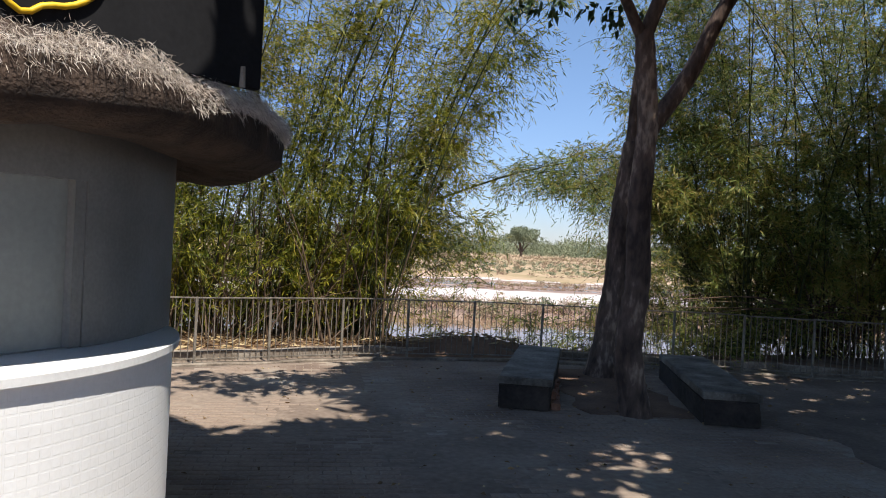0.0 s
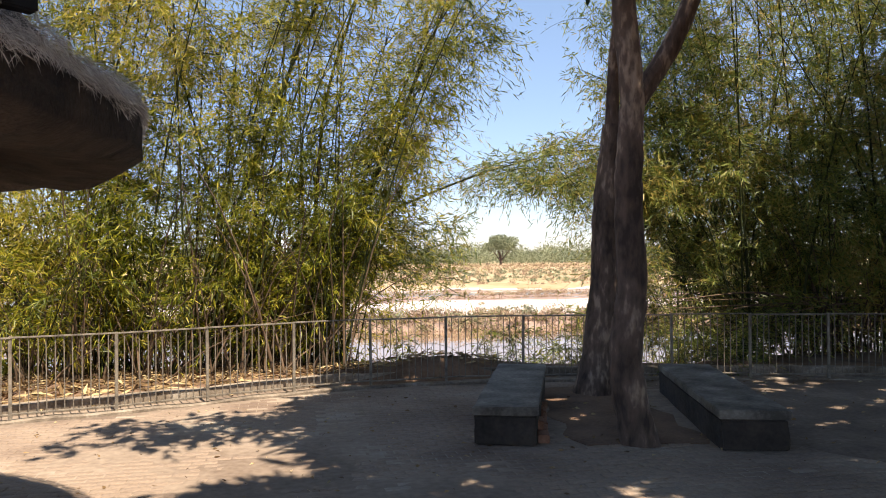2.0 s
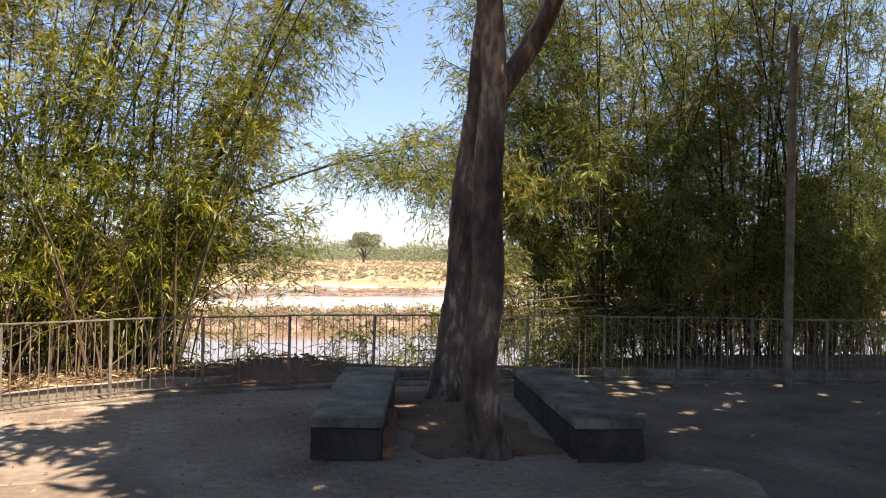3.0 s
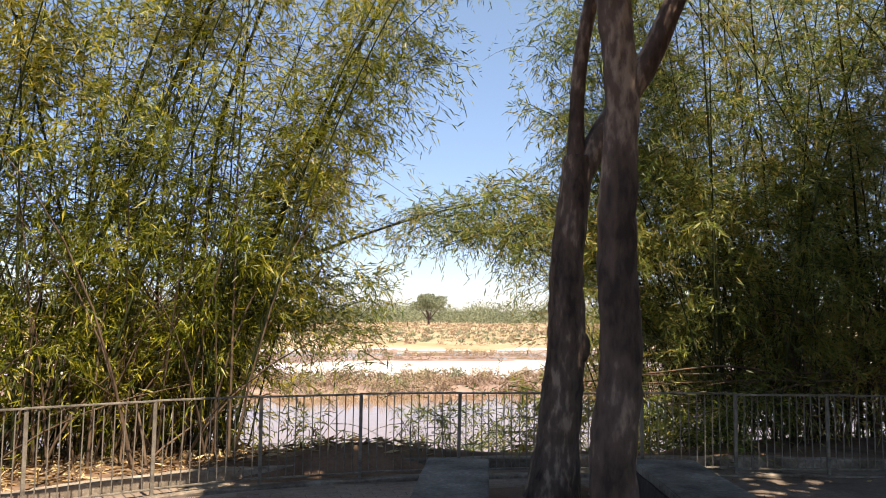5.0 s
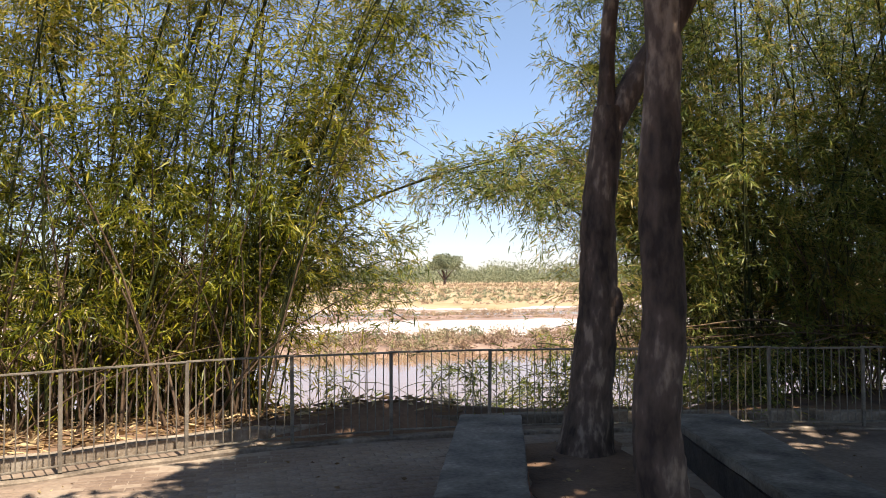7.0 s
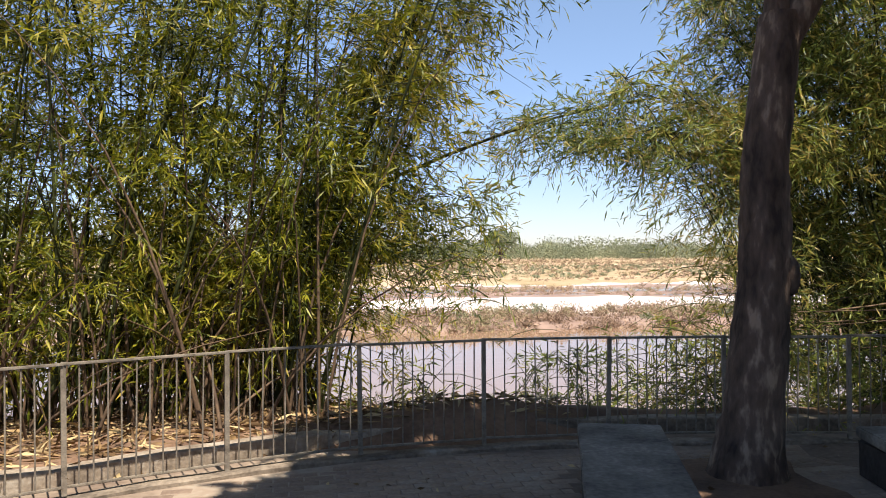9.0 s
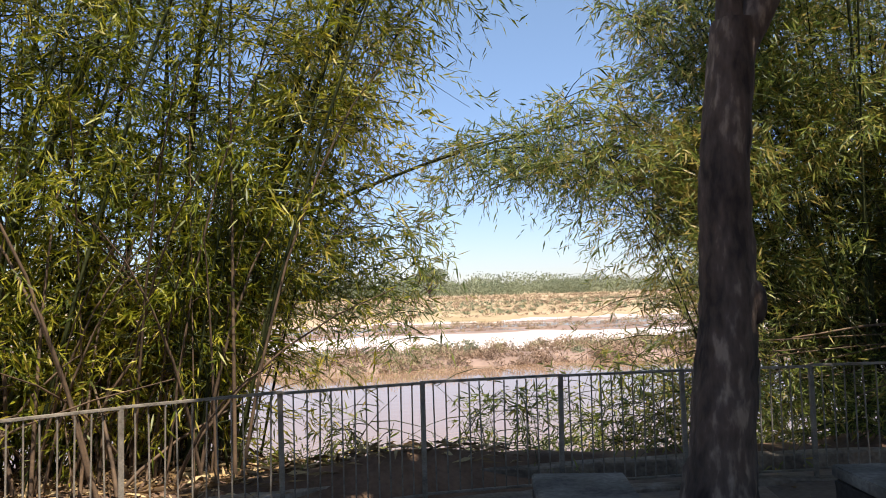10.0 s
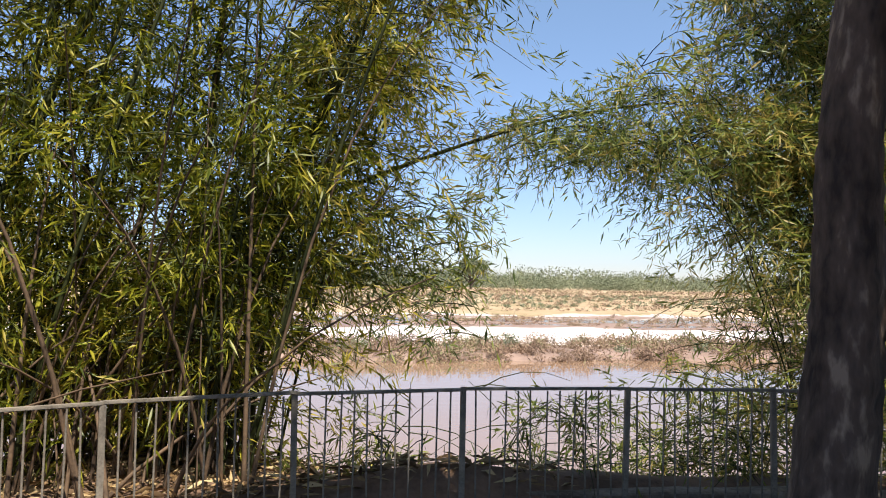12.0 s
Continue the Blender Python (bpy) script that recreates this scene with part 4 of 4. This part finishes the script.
def far_trees(name, count, x0, x1, y0, y1, hmin, hmax, label):
    x, y, h = g.uniform(x0, x1, count), g.uniform(y0, y1, count), g.uniform(hmin, hmax, count)
    k = 300
    d = unit(g.standard_normal((count, k, 3)))
    lump = 1 + 0.35 * np.sin(d[..., 0:1] * 5 + x[:, None, None]) * np.cos(d[..., 2:3] * 4 + y[:, None, None])
    p = np.stack([x, y, land(x, y) + h * 0.52], -1)[:, None, :] + d * lump * (g.random((count, k, 1)) ** 0.35) * (h[:, None, None] * np.array([0.75, 0.7, 0.5]))
    ln = (h[:, None] * 0.10 * g.uniform(0.6, 1.4, (count, k))).ravel()
    v, f = leaf_arrays(p.reshape(-1, 3), unit(d + g.standard_normal(d.shape) * 0.6).reshape(-1, 3), ln, ln * 0.55, g)
    return tagged(from_arrays(name, v, f, M_FARLEAF, None, label), category="trees", kind="stuff")


far_trees("treeline", 300, 0, 170, 200, 250, 2.6, 4.6, "low green woodland edge across the river flats")
far_trees("treeline_side", 130, -160, 330, 205, 260, 3.0, 5.0, "low grey-green thicket spread along the flats")
far_trees("treeline_back", 150, -100, 420, 300, 400, 5.5, 9.0, "hazy distant woodland on the horizon")

lone = tagged(empty("lone_tree", (51.5, 190, -0.9)), "single rounded acacia tree standing on the far flats", "tree")
limb("trunk", [(51.5, 190, -1.1), (51.6, 190, 0.8), (51.2, 190, 2.6), (51.4, 190, 4.6)], [0.4, 0.3, 0.22, 0.08], lone, 12, 8, 0.05, 2)
for dx, dz in ((-2.6, 3.4), (2.8, 3.6), (1.0, 5.4), (-1.0, 5.2)):
    limb("branch", [(51.5, 190, 0.1), (51.5 + dx * 0.4, 190, 1.6), (51.5 + dx, 190, dz)], [0.2, 0.15, 0.05], lone, 8, 6, 0.05, 3)
k = 5200
d = unit(g.standard_normal((k, 3)))
d[:, 2] = np.where(d[:, 2] < -0.25, -d[:, 2], d[:, 2])
p = np.array([51.5, 190, 3.5]) + d * (g.random((k, 1)) ** 0.4) * np.array([4.7, 4.0, 3.4]) * (1 + 0.25 * np.sin(d[:, :1] * 6) * np.cos(d[:, 2:] * 5))
v, f = leaf_arrays(p, unit(g.standard_normal((k, 3))), g.uniform(0.3, 0.7, k), g.uniform(0.15, 0.3, k), g)
from_arrays("crown", v, f, M_FARLEAF, lone, "rounded grey-green crown")

# ---- fallen leaves ----


def litter(name, x, y, z, size, label, thin=0.3):
    n = len(x)
    w = np.stack([g.standard_normal(n), g.standard_normal(n), g.uniform(-0.1, 0.35, n)], -1)
    ln = size * g.uniform(0.5, 1.4, n)
    v, f = leaf_arrays(np.stack([x, y, z + g.uniform(0.003, 0.02, n)], -1), unit(w), ln, ln * thin * g.uniform(0.6, 1.4, n), g)
    return tagged(from_arrays(name, v, f, M_LITTER, None, label), category="fallen leaves", kind="stuff")


n = 5000
x, y = g.uniform(-5, 3, n), g.uniform(0.45, 2.9, n)
litter("bank_litter", x, fence_y(x) + y, land(x, fence_y(x) + y) + 0.01, 0.16, "dry golden bamboo litter under the clump", 0.16)
n = 1300
x, y = g.uniform(-2.5, 12, n), g.uniform(1.0, 11.0, n)
ok = (y < fence_y(x) - 0.12) & ((x - HUT.x) ** 2 + (y - HUT.y) ** 2 > 4.2)
litter("yard_litter", x[ok], y[ok], np.where(x[ok] > 4.6, 0.02, 0.0), 0.05, "scattered dry leaves on the yard floor", 0.38)

# ---- soil round the trees, with a rough brick edging ----
bm = bmesh.new()
ringv = [bm.verts.new((3.25 + 0.36 * (y - 8) / 2.6 + sx * (0.62 + 0.07 * math.sin(y * 7 + sx)), y, 0.006)) for sx, ysq in ((-1, np.linspace(8.05, 11.0, 14)), (1, np.linspace(11.0, 7.85, 14))) for y in ysq]
bm.faces.new(ringv)
bmesh.ops.triangulate(bm, faces=bm.faces[:])
g3 = bmesh.ops.extrude_face_region(bm, geom=bm.faces[:])
bmesh.ops.translate(bm, verts=[v for v in g3["geom"] if isinstance(v, bmesh.types.BMVert)], vec=(0, 0, -0.03))
bmesh.ops.recalc_face_normals(bm, faces=bm.faces[:])
tagged(part("soil_bed", bm, M_SOIL), "bare reddish soil bed around the tree roots", "soil", kind="structure")

# darker sheet under the trees, past the paving; tree shade is in its colour
bm = bmesh.new()
prev = None
for y in np.arange(-8.0, 11.3, 0.3):
    left_x = 4.35 + 0.12 * y / 3 + 0.18 * math.sin(y * 2.1) + 0.1 * math.sin(y * 5.7)
    cols = [left_x, left_x + 0.35] + list(np.arange(5.6, 13.0, 0.6))
    row = [bm.verts.new((x, min(float(y), float(fence_y(x)) - 0.09), (0.002 if k == 0 else 0.014 + 0.006 * math.sin(x * 2.3 + y * 1.9) + 0.004 * math.sin(x * 5 - y * 4)))) for k, x in enumerate(cols)]
    if prev and any((a.co - b.co).length > 0.01 for a, b in zip(prev, row)):
        for k in range(len(row) - 1):
            bm.faces.new((prev[k], prev[k + 1], row[k + 1], row[k]))
    prev = row
tagged(part("ground_shade", bm, M_GROUND_SHADE, None, "", True), "ground under the trees with their shade in its darker colour", "ground", kind="structure")

bm = bmesh.new()
box(bm, -0.11, 0.11, -0.053, 0.053, 0.0, 0.075, 0.006)
brick0 = part("brick", bm, M_BRICK)
tagged(brick0, "loose worn red brick lying beside the concrete bench", "brick", "bricks beside the bench")
brick0.matrix_basis = pose(2.37, 8.30, 0.0, 0, 0, 75)
for k, (x, y, z, rz) in enumerate([(2.44, 8.55, 0, 68), (2.40, 8.55, 0.078, 74), (2.52, 8.82, 0, 80), (2.60, 9.08, 0, 64), (2.58, 9.09, 0.078, 72), (2.70, 9.36, 0, 70), (2.80, 9.66, 0, 62)]):
    copy_thing(brick0, pose(x, y, z, 0, 0, rz))

# ---- paving bricks, half buried in dust ----
PX, PY = 0.215, 0.108


def paver_corners(x, y, rot, z):
    c, s_ = math.cos(rot), math.sin(rot)
    hx, hy, b = PX / 2 - 0.004, PY / 2 - 0.004, 0.006
    out = []
    for hz, q in ((-0.03, 0.0), (z - 0.004, 0.0), (z, b)):
        for sx, sy in ((-1, -1), (1, -1), (1, 1), (-1, 1)):
            a_, b_ = sx * (hx - q), sy * (hy - q)
            out.append((x + a_ * c - b_ * s_, y + a_ * s_ + b_ * c, hz))
    return out


PAVER_FACES = np.array([(0, 1, 5, 4), (1, 2, 6, 5), (2, 3, 7, 6), (3, 0, 4, 7), (4, 5, 9, 8), (5, 6, 10, 9), (6, 7, 11, 10), (7, 4, 8, 11), (8, 9, 10, 11)])
single = None
count, pile = 0, []
for j, y in enumerate(np.arange(4.2, 11.6, PY)):
    for x in np.arange(-7.0, 5.2, PX):
        x = float(x + (PX / 2 if j % 2 else 0))
        if y > fence_y(x) - 0.2 or (x - HUT.x) ** 2 + (y - HUT.y) ** 2 < 4.3 or (2.55 < x < 4.0 and 8.0 < y < 11):
            continue
        rot, z = float(g.normal(0, 0.012)), float(g.normal(0.0, 0.0016))
        if count < 300 and -2.2 < x < 0.35 and 7.7 < y < 10.3:
            if single is None:
                single = from_arrays("paver", np.array(paver_corners(0, 0, 0, 0.0)), PAVER_FACES, M_PAVER)
                ob = single
            else:
                ob = new("paver", single.data)
            ob.parent = pavement
            ob.matrix_basis = pose(x, y, z, 0, 0, math.degrees(rot))
            count += 1
        else:
            pile.append((np.array(paver_corners(x, y, rot, z)), PAVER_FACES))
v, f = joined(pile)
tagged(from_arrays("paver_rows", v, f, M_PAVER, pavement), kind="stuff")
